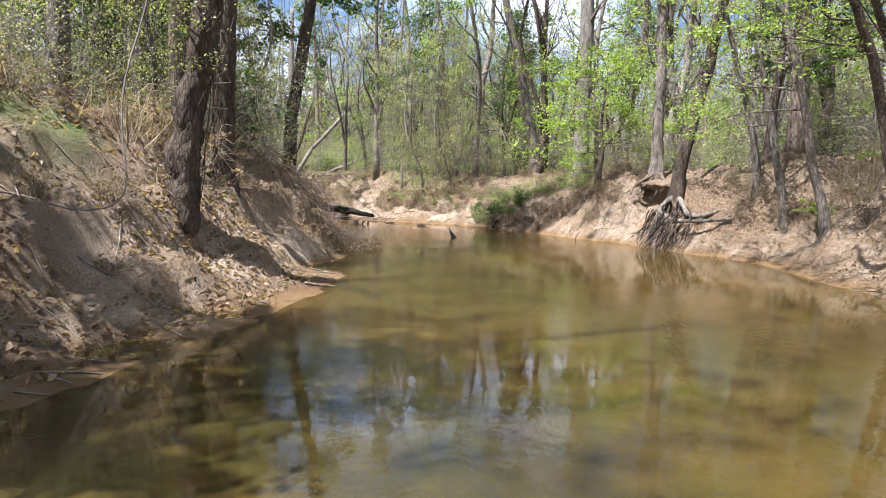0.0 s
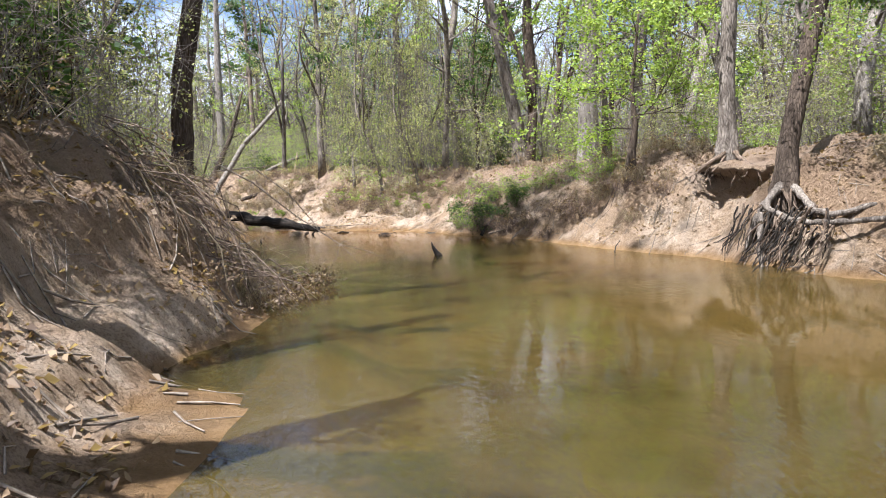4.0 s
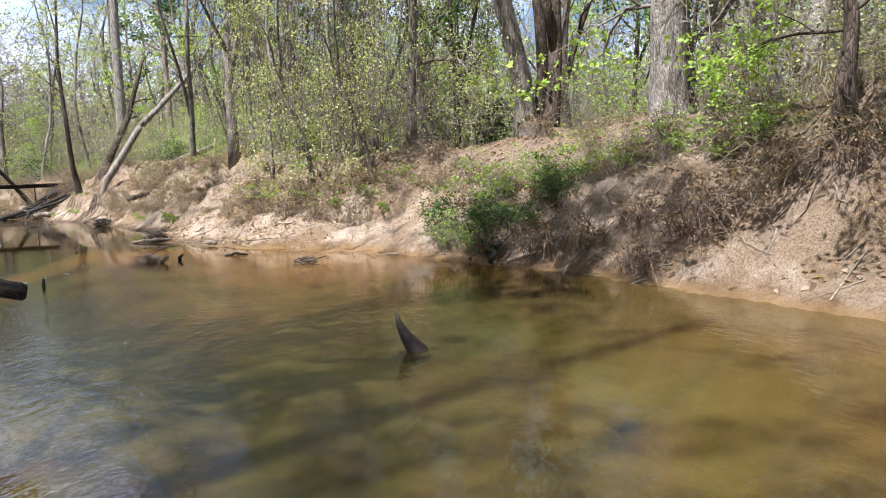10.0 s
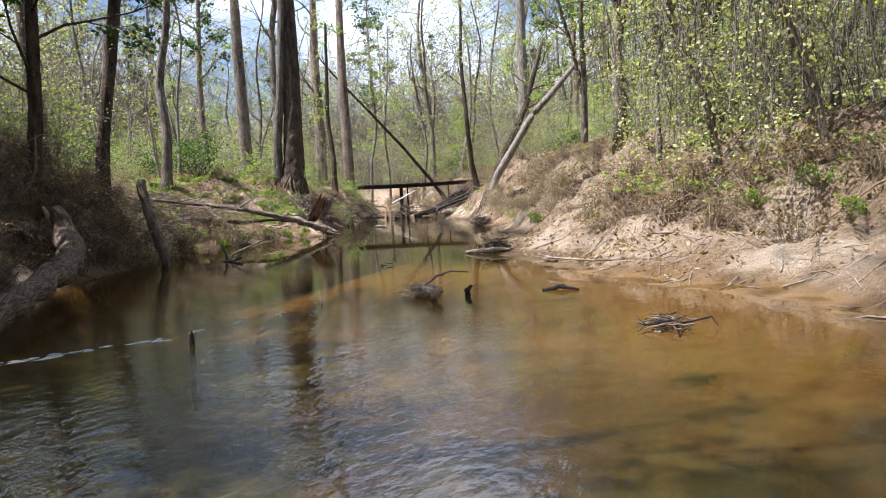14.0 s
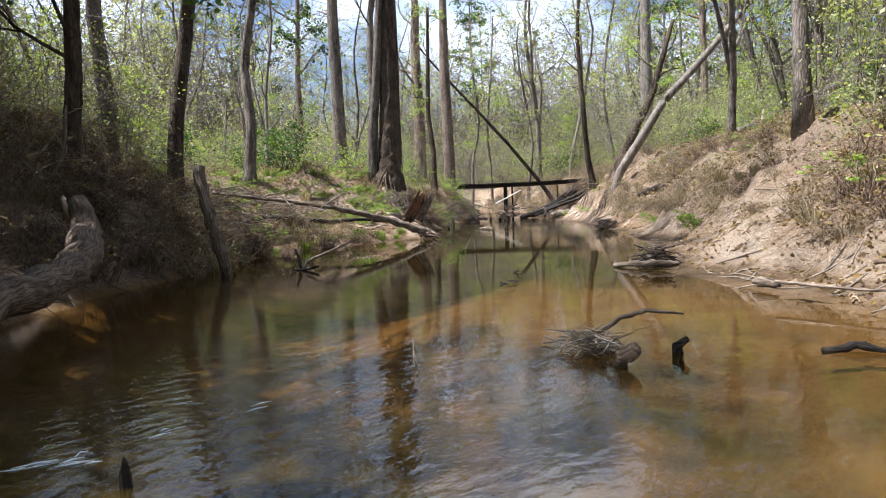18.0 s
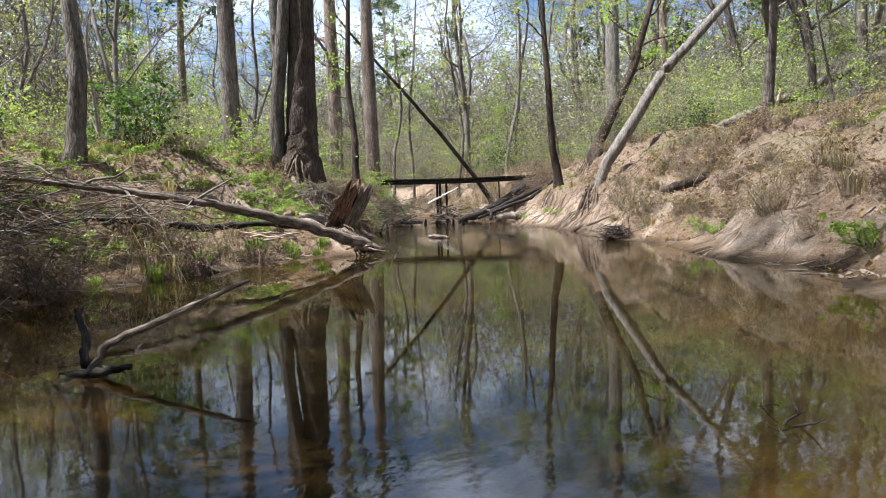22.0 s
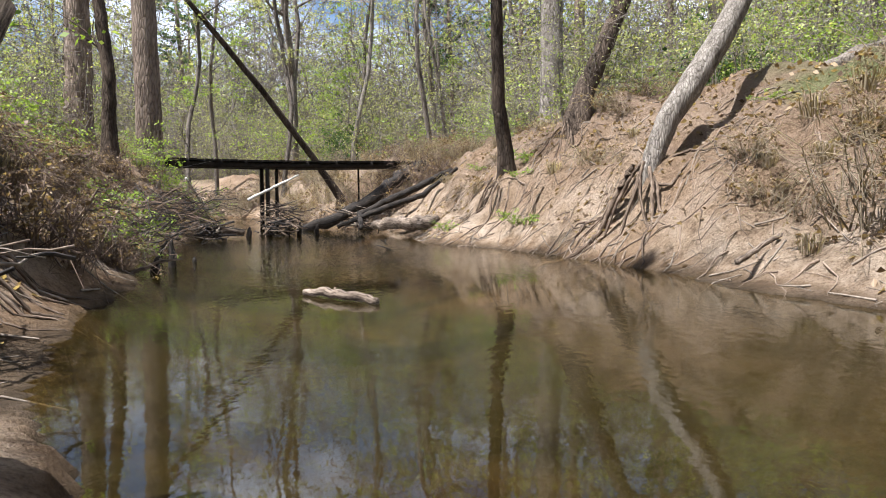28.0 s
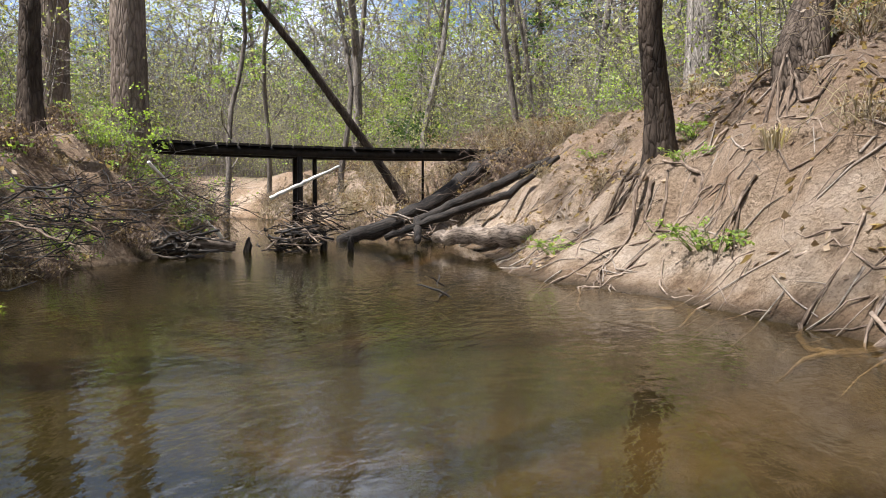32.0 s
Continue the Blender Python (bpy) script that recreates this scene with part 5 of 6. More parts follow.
# evergreens added to cast shade on the banks, some standing out of view
for k, (x, y) in enumerate(((-2.6, -3.9), (-0.3, -0.3), (0.2, -1.9), (11.4, 14.9), (-4.5, 16.6), (-9.5, 20.5), (-7.5, 17.5), (-11.5, 23.5), (-6.0, 19.6), (-12.5, 19.0), (-9.0, 23.9), (-6.3, 17.2), (-8.4, 18.6), (-3.4, 15.2), (-9.7, 22.2))):
    standing("evergreen_tree", "dense dark evergreen added to shade the bank", 210 + k, x, y, [(0, 0, 0.1), (0.1, 0.1, 1.5), (0.3, 0.1, 3.5), (0.2, 0.3, 7.5)], [0.12, 0.11, 0.09, 0.04], BARK_DARK, None, LEAF_DARK, 8500, 15, 0.2, 2.4, 0.12)

# helper tree, leaned so that its shadow reaches the water and right bank
for k, (x, y) in enumerate(((-0.9, 15.0),)):
    standing("evergreen_tree", "tall dense evergreen added to shade the creek and far bank", 225 + k, x, y, [(0, 0, 0.1), (0.1, 0.1, 3), (0.7, 0.5, 7), (2.2, 1.4, 13.5)], [0.20, 0.17, 0.14, 0.05], BARK_DARK, None, LEAF_DARK, 9000, 17, 0.42, 3.2, 0.15)
# leafy crowns added sunward of the creek to shade its second reach
for k, (x, y) in enumerate(((-13.0, 24.0), (-16.5, 21.5), (-12.0, 18.0))):
    standing("tree", "grey tree with a leafy spreading crown, added for shade", 230 + k, x, y, [(0, 0, 0.1), (0.1, 0.1, 2.5), (0.2 - 0.1 * (k % 4), 0.1, 6), (0.3, 0.3, 11)], [0.17, 0.15, 0.12, 0.05], BARK, None, (LEAF_OLIVE, LEAF_SPRING, LEAF_DARK)[k % 3], 4200, 15, 0.35, 2.6, 0.12)

# bits of root and washed-out twig all over the eroded sandy bank
v, f = [], []
r_ = random.Random(93)
made = 0
while made < 240:
    x, y = r_.uniform(-14.5, -7.5), r_.uniform(38.5, 47.5)
    if not 0.08 < float(shore(x, y)[0]) < 2.6 or on_left(x, y):
        continue
    made += 1
    pts, rad = drape(at_ground(x, y, 0.01), r_.uniform(2.4, 5.6), r_.uniform(0.18, 0.75), r_.choice((0.006, 0.008, 0.011, 0.016)), r_, 0.6, 0.6, 0.11)
    tube(v, f, pts, rad, 5, 0.12, r_, False)
scraps = tagged(new("root_scraps"), "short bare roots and washed-out twigs over the sandy bank", "roots", kind="stuff")
part("root_bits", mesh_from("root_bits", v, f, ROOT), scraps)["kind"] = "stuff"

# tall bare trees, crowns arching over the creek, added to dapple the far bank
for k, (x, y, lx, ly) in enumerate(((-0.8, -2.6, 1.8, 0.8), (-1.2, 10.6, 1.2, 0.8), (-2.8, 13.0, 1.0, 0.6), (-0.6, 8.4, 1.5, 0.6), (-5.2, 15.4, 1.2, 0.5),
                                    (12.6, 1.5, -2.0, 0.4), (12.2, 6.0, -1.8, 0.2), (13.0, 10.2, -1.5, 0.4), (-5.0, -6.0, 1.5, 0.5), (0.2, -7.0, 2.0, 0.8), (-19.0, 39.6, 1.4, 0.8), (-11.8, 21.6, 1.2, 0.6),
                                    (-13.6, 26.6, 1.8, 0.8), (-13.0, 27.6, 2.6, 1.0))):
    standing("tall_tree", "tall grey tree with bare arching crown, added to dapple the banks", 250 + k, x, y, [(0, 0, 0.1), (0.05, 0.1, 3), (0.2 * lx, 0.2 * ly, 7), (0.6 * lx, 0.6 * ly, 11), (lx, ly, 16)], [0.17, 0.15, 0.13, 0.10, 0.04], (BARK, BARK_DARK)[k % 2], None,
             (LEAF_OLIVE, LEAF_SPRING)[k % 2], 3200, 16, 0.38 if k < 12 else 0.74, 3.8, 0.12, bend=0.02)

# ---------------------------------------------------------------- fallen wood in and by the water


def stick(name, label, pts, radii, mat=DEAD, category="log", sides=9, wob_=0.14, seed=1, group=""):
    base = Vector(pts[0])
    ob = tagged(new(name, limb_mesh(name, [Vector(p) - base for p in pts], radii, sides, wob_, random.Random(seed), mat, 0.12 if category != "pole" else 0.03)), label, category, group)
    ob.matrix_basis = Matrix.Translation(base)
    return ob


def heap(name, label, x, y, z, count, size, mat, seed, flat=0.5, thick=0.014, category="driftwood"):
    """A heap of crossed sticks, each a part."""
    r_ = random.Random(seed)
    root = tagged(new(name), label, category)
    root.matrix_basis = Matrix.Translation((x, y, z))
    for i in range(count):
        a, l = r_.uniform(0, 6.28), size * r_.uniform(0.3, 1.0)
        c = Vector((r_.gauss(0, size * 0.25), r_.gauss(0, size * 0.25), r_.uniform(0, size * flat * 0.6)))
        d = Vector((math.cos(a), math.sin(a), r_.uniform(-0.4, 0.7) * flat)) * l * 0.5
        v, f = [], []
        r = thick * r_.uniform(0.5, 1.6)
        tube(v, f, bent(c - d, c + d, 5, 0.25, r_), [r, r * 0.95, r * 0.9, r * 0.8, r * 0.6, r * 0.35], 5, 0.1, r_)
        part("stick", mesh_from("stick", v, f, mat[i % len(mat)]), root)
    return root


def stake(x, y, h, r, lean_, label, seed=1, mat=DEAD_DARK):
    return stick("dead_stake", label, [(x, y, -0.5), (x + lean_[0] * 0.3, y + lean_[1] * 0.3, h * 0.4), (x + lean_[0], y + lean_[1], h)], [r, r * 0.85, r * 0.2], mat, "snag", 7, 0.12, seed)


# two dark fin-shaped snags standing in the creek
for x, y, h in ((3.446, 16.709, 0.27), (-0.95, 18.9, 0.14)):
    fin = tagged(new("fin_snag"), "dark curved wooden snag standing out of the water", "snag")
    fin.matrix_basis = Matrix.Translation((x, y, 0))
    v, f = [], []
    s = h / 0.27
    tube(v, f, [Vector(p) * s for p in ((0.06, 0.0, -0.07), (0.04, 0, -0.02), (-0.02, 0, 0.06), (-0.06, 0.0, 0.13), (-0.09, 0, 0.20), (-0.105, 0, 0.265))], [0.08 * s, 0.068 * s, 0.05 * s, 0.034 * s, 0.022 * s, 0.008 * s], 8, 0.10, random.Random(3))
    part("wood", mesh_from("wood", v, f, DEAD_DARK), fin)
stake(-1.235, 20.926, 0.10, 0.025, (0.0, 0.0), "short black stub in the rippled water")
stick("fallen_log", "dark fallen log reaching out over the water", [(-2.2, 16.9, 1.15), (-1.2, 16.7, 0.98), (-0.3, 16.4, 0.84), (0.6, 16.15, 0.72), (1.27, 16.0, 0.60)], [0.10, 0.10, 0.10, 0.09, 0.05], DEAD_DARK, "log", 10, 0.25, 5)
dl = stick("fallen_log", "thick weathered log lying against the shaded bank", [(-1.75, 19.45, 0.08), (-2.35, 19.9, 0.17), (-3.1, 20.6, 0.26), (-4.8, 21.95, 0.36), (-6.1, 22.85, 0.50), (-6.7, 23.1, 0.74), (-7.1, 23.2, 1.05)], [0.085, 0.10, 0.115, 0.135, 0.16, 0.15, 0.11], ROOT, "log", 14, 0.10, 6)
for p, q, r in (((-7.15, 23.15, 0.85), (-7.0, 23.0, 1.12), 0.05), ((-7.2, 23.2, 0.9), (-7.35, 23.15, 1.15), 0.04), ((-6.0, 22.7, 0.45), (-5.7, 22.6, 0.62), 0.06)):
    v, f = [], []
    b0 = dl.matrix_basis.translation
    tube(v, f, [Vector(p) - b0, Vector(p).lerp(Vector(q), 0.6) - b0, Vector(q) - b0], [r, r * 0.7, r * 0.1], 6, 0.3, random.Random(8))
    part("splinter", mesh_from("splinter", v, f, BROKEN), dl, "pale freshly split wood")
stick("bare_pole", "barkless grey log leaning down the bank into the water", [(-7.62, 25.4, -0.1), (-7.7, 25.3, 0.5), (-7.85, 25.25, 1.0), (-8.05, 25.3, 1.55)], [0.085, 0.085, 0.08, 0.075], DEAD, "log", 9, 0.08, 9)
stick("thin_dead_tree", "thin crooked grey dead tree on the dark bank", [(-8.1, 23.2, 0.9), (-8.2, 23.3, 1.3), (-8.1, 23.5, 1.7), (-8.2, 23.6, 2.3)], [0.04, 0.035, 0.03, 0.015], DEAD, "tree", 7, 0.1, 10)
# bright streak on the ripples painted as thin white ridges on the water
STREAK = plain_material("ripple_streak", (0.50, 0.52, 0.53), (0.82, 0.84, 0.86), 30, 0.25)
riffle = tagged(new("riffle"), "thin line of ripples with their bright streak painted white", "ripples", kind="stuff")
v, f = [], []
r_ = random.Random(15)
for (ax, ay), (bx, by), number in (((-2.15, 19.75), (-1.62, 21.0), 30), ((-1.7, 20.9), (-1.55, 22.6), 9)):
    for i in range(number):
        u = r_.random()
        x, y = ax + (bx - ax) * u + r_.gauss(0, 0.05), ay + (by - ay) * u
        l = r_.uniform(0.04, 0.18)
        d = Vector((bx - ax, by - ay, 0)).normalized() * l
        w = r_.uniform(0.002, 0.005)
        tube(v, f, [Vector((x, y, 0.0)) - d * 0.5, Vector((x + r_.gauss(0, 0.01), y, 0.003)), Vector((x, y, 0.0)) + d * 0.5], [w * 0.3, w, w * 0.3], 6, 0.2, r_)
part("ripple_crests", mesh_from("ripple_crests", v, f, STREAK), riffle)["kind"] = "stuff"
# drift pile in mid-stream
heap("drift_pile", "small drift pile of pale sticks and roots in mid-stream", -0.88, 23.5, -0.02, 200, 0.30, (TWIG, ROOT, STRAW), 11, 0.75, 0.0036)
stick("drift_branch", "crooked pale branch rising from the drift pile", [(-0.86, 23.5, 0.10), (-0.72, 23.53, 0.20), (-0.58, 23.57, 0.25), (-0.38, 23.6, 0.24)], [0.013, 0.015, 0.012, 0.006], DEAD, "branch", 7, 0.1, 12)
stick("drift_stub", "thick sawn-off stub poking out of the water", [(-0.64, 23.26, -0.1), (-0.56, 23.24, 0.05), (-0.48, 23.21, 0.11)], [0.04, 0.045, 0.038], ROOT, "log", 9, 0.1, 13)
stick("drift_stub", "dark forked stub beside the drift pile", [(-0.45, 23.70, -0.1), (-0.44, 23.67, 0.04), (-0.38, 23.64, 0.09)], [0.03, 0.03, 0.018], DEAD_DARK, "log", 8, 0.15, 14)
heap("drift_clump", "low dark clump of drowned twigs", 1.8, 22.6, -0.03, 70, 0.28, (DEAD_DARK, DEAD_DARK, ROOT), 16, 0.6, 0.0045)
stick("drift_twig", "thin bent twig sticking out of the clump", [(1.85, 22.6, 0.02), (2.0, 22.68, 0.05), (2.1, 22.7, 0.08), (2.15, 22.68, 0.02)], [0.009, 0.008, 0.006, 0.004], DEAD_DARK, "branch", 5, 0.1, 17)
stick("drift_twig", "curved stick tip above the water", [(-1.45, 22.6, -0.03), (-1.58, 22.72, 0.05), (-1.64, 22.78, 0.13)], [0.008, 0.007, 0.004], DEAD, "branch", 6, 0.1, 18)
stick("sunken_branch", "dark branch just breaking the surface", [(0.2, 24.1, 0.0), (0.35, 24.2, 0.03), (0.55, 24.2, 0.01)], [0.02, 0.025, 0.012], DEAD_DARK, "branch", 6, 0.2, 19)
for i, (x, y) in enumerate(((-3.2, 25.95), (-3.7, 26.95))):
    heap("drift_twigs", "few black twig ends breaking the surface", x, y, -0.02, 5, 0.2, (DEAD_DARK,), 20 + i, 0.8, 0.006)
for i, pts in enumerate((((-7.0, 26.2, -0.05), (-6.95, 26.3, 0.12), (-6.7, 26.6, 0.28), (-6.5, 26.9, 0.42)), ((-7.0, 26.2, 0.02), (-7.15, 26.3, 0.14), (-7.3, 26.35, 0.28)), ((-7.05, 26.1, -0.02), (-6.75, 26.15, 0.03), (-6.6, 26.2, 0.06)))):
    stick("bent_branch", "bent grey-brown branch rising from the water", pts, [0.025, 0.022, 0.018, 0.010][: len(pts)], DEAD_DARK if i else DEAD, "branch", 6, 0.1, 22 + i)
# uprooted clumps at the edge of the sandbar
heap("root_clump", "upturned clump of roots and mud at the sandbar's edge", -2.45, 28.15, 0.0, 150, 0.44, (DEAD_DARK, DEAD_DARK, ROOT), 26, 0.9, 0.006)
stick("drift_log", "pale short log half in the water by the clump", [(-2.9, 27.9, 0.02), (-2.4, 27.9, 0.07), (-2.1, 28.0, 0.06)], [0.03, 0.036, 0.026], DEAD, "log", 8, 0.15, 27)
stick("drift_log", "small bleached log on the wet sand", [(-0.85, 26.6, 0.06), (-0.75, 26.5, 0.08), (-0.6, 26.4, 0.06)], [0.035, 0.05, 0.03], DEAD, "log", 8, 0.2, 28)
heap("root_clump", "black tangled root clump against the sloping bank", -7.75, 37.3, 0.0, 200, 0.52, (DEAD_DARK, DEAD_DARK, BRAMBLE_WOOD), 29, 0.75, 0.006)
stick("fallen_log", "dark weathered log lying high on the bank", [(-6.9, 37.6, 0.9), (-6.1, 38.24, 1.2), (-5.2, 38.7, 1.55), (-4.2, 39.4, 1.9)], [0.08, 0.11, 0.12, 0.11], BARK_DARK, "log", 10, 0.1, 30)
stick("fallen_log", "long pale fallen trunk propped above the bank top", [(-9.0, 43.4, 2.1), (-7.4, 44.1, 2.5), (-5.6, 45.1, 3.3), (-3.6, 46.2, 4.3), (-2.0, 47.0, 5.0)], [0.09, 0.12, 0.13, 0.12, 0.09], BARK, "log", 9, 0.08, 31)
stick("dead_prop", "white barkless stem standing against the fallen trunk", [(-5.9, 44.7, 1.9), (-5.8, 44.8, 2.6), (-5.6, 44.8, 3.6)], [0.06, 0.055, 0.04], BROKEN, "log", 7, 0.06, 32)
# splintered stump and the log below it on the left flat
stump = tagged(new("broken_stump"), "tall splintered stump with torn reddish wood", "stump")
stump.matrix_basis = Matrix.Translation((-11.5, 33.3, 0.28))


def torn_slab(base, tip, w0, w1, thick, facing, seed, rows=9, cols=6):
    """A splintered slab from the middle of its base to its tip; facing: the side that its broad face looks to."""
    r_ = random.Random(seed)
    base, tip, n = Vector(base), Vector(tip), Vector(facing).normalized()
    up = (tip - base)
    side = up.cross(n).normalized()
    v, f = [], []
    ragged = [r_.uniform(0.80, 1.04) for _ in range(cols + 1)]
    for back in (0, 1):
        for j in range(rows + 1):
            for k in range(cols + 1):
                u, s = j / rows, k / cols - 0.5
                curl = n * (s * s * 0.9 * w0 - back * thick * (1 - 0.5 * u))
                p = base + up * u * (ragged[k] if u > 0.5 else 1 + (ragged[k] - 1) * u * 2) + side * s * (w0 + (w1 - w0) * u) + curl
                v.append(p + Vector((r_.uniform(-1, 1), r_.uniform(-1, 1), r_.uniform(-1, 1))) * 0.011)
    w, half = cols + 1, (cols + 1) * (rows + 1)
    for j in range(rows):
        for k in range(cols):
            q = j * w + k
            f += [(q, q + 1, q + w + 1, q + w), (half + q, half + q + w, half + q + w + 1, half + q + 1)]
        for k in (0, cols):
            q = j * w + k
            f.append((q, q + w, half + q + w, half + q))
    f += [(rows * w + k, rows * w + k + 1, half + rows * w + k + 1, half + rows * w + k) for k in range(cols)]
    return v, f, [side, n, up.normalized()]


STUMP_AT = stump.matrix_basis.translation
for i, (p, q, w0, w1, th, face, m, lab) in enumerate((((-11.50, 33.32, 0.34), (-11.16, 33.62, 1.24), 0.36, 0.20, 0.06, (0.55, -0.75, -0.1), TORN_G, "torn reddish inner face of the split trunk"),
                                                     ((-11.34, 33.42, 0.18), (-10.94, 33.72, 1.18), 0.22, 0.19, 0.11, (0.75, -0.60, 0.0), DEAD_G, "long grey weathered outer slab"),
                                                     ((-11.50, 33.52, 0.30), (-11.10, 33.78, 1.10), 0.30, 0.16, 0.06, (0.3, -0.9, 0.0), DARK_G, "dark slab at the back"),
                                                     ((-11.42, 33.28, 0.20), (-11.36, 33.36, 0.58), 0.20, 0.10, 0.07, (0.5, -0.8, 0.1), DARK_G, "low black broken slab"))):
    v, f, frame_ = torn_slab(p, q, w0, w1, th, face, 40 + i)
    me = mesh_from("slab", [a - STUMP_AT for a in v], f, m, False)
    me.attributes.new("grain", "FLOAT_VECTOR", "POINT").data.foreach_set("vector", [c_ for a in v for c_ in (a.dot(frame_[0]), a.dot(frame_[1]), a.dot(frame_[2]))])
    part("slab", me, stump, lab)
root_fan(stump, (-11.3, 33.2, 0.4), 14, -160, 20, 0.8, 0.018, 45, ROOT)
for i, pts in enumerate((((-12.1, 33.15, 0.62), (-11.8, 33.2, 0.60), (-11.5, 33.25, 0.52)), ((-12.0, 32.9, 0.55), (-11.7, 32.95, 0.50), (-11.35, 33.05, 0.36)))):
    add_root(stump, pts, [0.07, 0.085, 0.05], DEAD, 10, 0.15)
fl = stick("fallen_log", "long cracked grey log lying down to the water's edge", [(-13.2, 28.4, 1.35), (-12.0, 29.6, 1.1), (-11.25, 30.6, 0.88), (-10.85, 31.5, 0.62), (-10.55, 32.3, 0.36), (-10.36, 32.9, 0.15)], [0.03, 0.044, 0.056, 0.068, 0.082, 0.09], DEAD, "log", 14, 0.12, 46)
r_ = random.Random(47)
for i in range(38):
    p = Vector((-10.42 + r_.uniform(-0.12, 0.08), 32.8 + r_.uniform(-0.1, 0.12), 0.13 + r_.uniform(-0.06, 0.06))) - fl.matrix_basis.translation
    q = p + Vector((r_.uniform(-0.1, 0.45), r_.uniform(-0.15, 0.35), r_.uniform(-0.2, 0.12)))
    v, f = [], []
    k = r_.choice((0.35, 0.5, 0.6, 1.0))
    tube(v, f, bent(p, q, 5, 0.6, r_), [0.028 * k, 0.025 * k, 0.021 * k, 0.016 * k, 0.011 * k, 0.005 * k], 5, 0.15, r_)
    part("root", mesh_from("root", v, f, (ROOT, DEAD_DARK, BRAMBLE_WOOD)[i % 3]), fl, "broken root stub")
for i, (u, q) in enumerate((((-11.4, 30.4, 0.92), (-11.0, 30.9, 1.25)), ((-11.9, 29.7, 1.1), (-11.3, 29.9, 0.55)), ((-10.9, 31.4, 0.66), (-10.95, 31.6, 0.42)), ((-12.3, 29.3, 1.15), (-11.9, 29.9, 1.45)))):
    v, f = [], []
    tube(v, f, bent(Vector(u) - fl.matrix_basis.translation, Vector(q) - fl.matrix_basis.translation, 4, 0.35, r_), [0.025, 0.02, 0.016, 0.012, 0.006], 5, 0.1, r_)
    part("branch", mesh_from("branch", v, f, DEAD), fl)
stick("fallen_branch", "second thinner dark branch on the flat", [(-12.4, 29.4, 0.75), (-11.5, 30.6, 0.55), (-11.15, 31.3, 0.58), (-10.95, 32.2, 0.45)], [0.05, 0.055, 0.04, 0.02], DEAD_DARK, "branch", 8, 0.15, 48)
heap("branch_heap", "heap of grey dead branches below the bank top", -12.9, 30.0, 0.8, 44, 1.3, (DEAD, TWIG, ROOT), 49, 0.5, 0.008)
heap("branch_heap", "drift of grey sticks on the muddy flat", -11.6, 31.9, 0.3, 22, 0.7, (DEAD, ROOT, BROKEN), 50, 0.3, 0.012)
heap("branch_heap", "tangle of dead branches behind the stump", -12.6, 34.7, 0.4, 40, 0.8, (DEAD, ROOT, DEAD_DARK), 51, 0.5, 0.008)
heap("branch_heap", "tall tangle of dead grey branches sliding down the bank", -12.2, 28.2, 0.75, 90, 1.9, (DEAD, TWIG, BRAMBLE_WOOD), 152, 0.55, 0.006)
heap("branch_heap", "dark heap of rotting sticks at the bank's foot", -11.0, 27.6, 0.35, 70, 1.4, (BRAMBLE_WOOD, DEAD, DEAD_DARK), 153, 0.6, 0.006)
heap("branch_heap", "pale washed-out branches on the flat", -11.9, 29.9, 0.65, 30, 1.4, (DEAD, DEAD, ROOT), 154, 0.45, 0.008)
heap("branch_heap", "mass of fine grey roots and sticks below the large tree", -13.2, 34.8, 0.75, 80, 0.95, (ROOT, DEAD, TWIG), 151, 0.9, 0.006)
# floating log and stakes
fl2 = stick("floating_log", "pale short log with a knot floating on the creek", [(-12.16, 37.42, 0.02), (-11.95, 37.33, 0.045), (-11.7, 37.22, 0.04), (-11.46, 37.13, 0.02)], [0.026, 0.034, 0.032, 0.028], DEAD, "log", 12, 0.1, 52)
v, f = [], []
tube(v, f, [Vector((0.3, -0.12, 0.03)), Vector((0.31, -0.13, 0.065))], [0.016, 0.010], 7, 0.1)
part("knot", mesh_from("knot", v, f, ROOT), fl2, "broken branch knot")
stake(-14.58, 39.06, 0.32, 0.05, (0.0, 0.0), "black upright stake in the water", 53)
stake(-14.42, 38.56, 0.16, 0.05, (0.05, 0.0), "leaning black stub in the water", 54)
stake(-14.7, 39.62, 0.07, 0.03, (0.0, 0.0), "small black stub breaking the surface", 55)
stake(-15.5, 40.0, 0.25, 0.03, (0.12, 0.05), "thin dark stake by the bank", 56)
stick("drift_branch", "curved bare branch by the point", [(-14.5, 38.3, 0.0), (-14.3, 38.5, 0.12), (-14.1, 38.6, 0.14)], [0.02, 0.018, 0.008], DEAD, "branch", 6, 0.1, 57)
heap("drift_twigs", "forked black twig in the riffle", -13.2, 42.0, -0.02, 5, 0.28, (DEAD_DARK,), 58, 0.9, 0.010)
for i, (x, y, z) in enumerate(((-16.1, 41.0, 0.25), (-16.9, 42.0, 0.35), (-17.6, 43.0, 0.4), (-18.1, 44.4, 0.35), (-15.2, 39.7, 0.25), (-18.5, 45.6, 0.4))):
    heap("root_tangle", "dark tangle of hanging roots and rotten sticks on the bank", x, y, z, 60, 0.9, (BRAMBLE_WOOD, DEAD_DARK, DEAD_DARK), 260 + i, 1.0, 0.005)
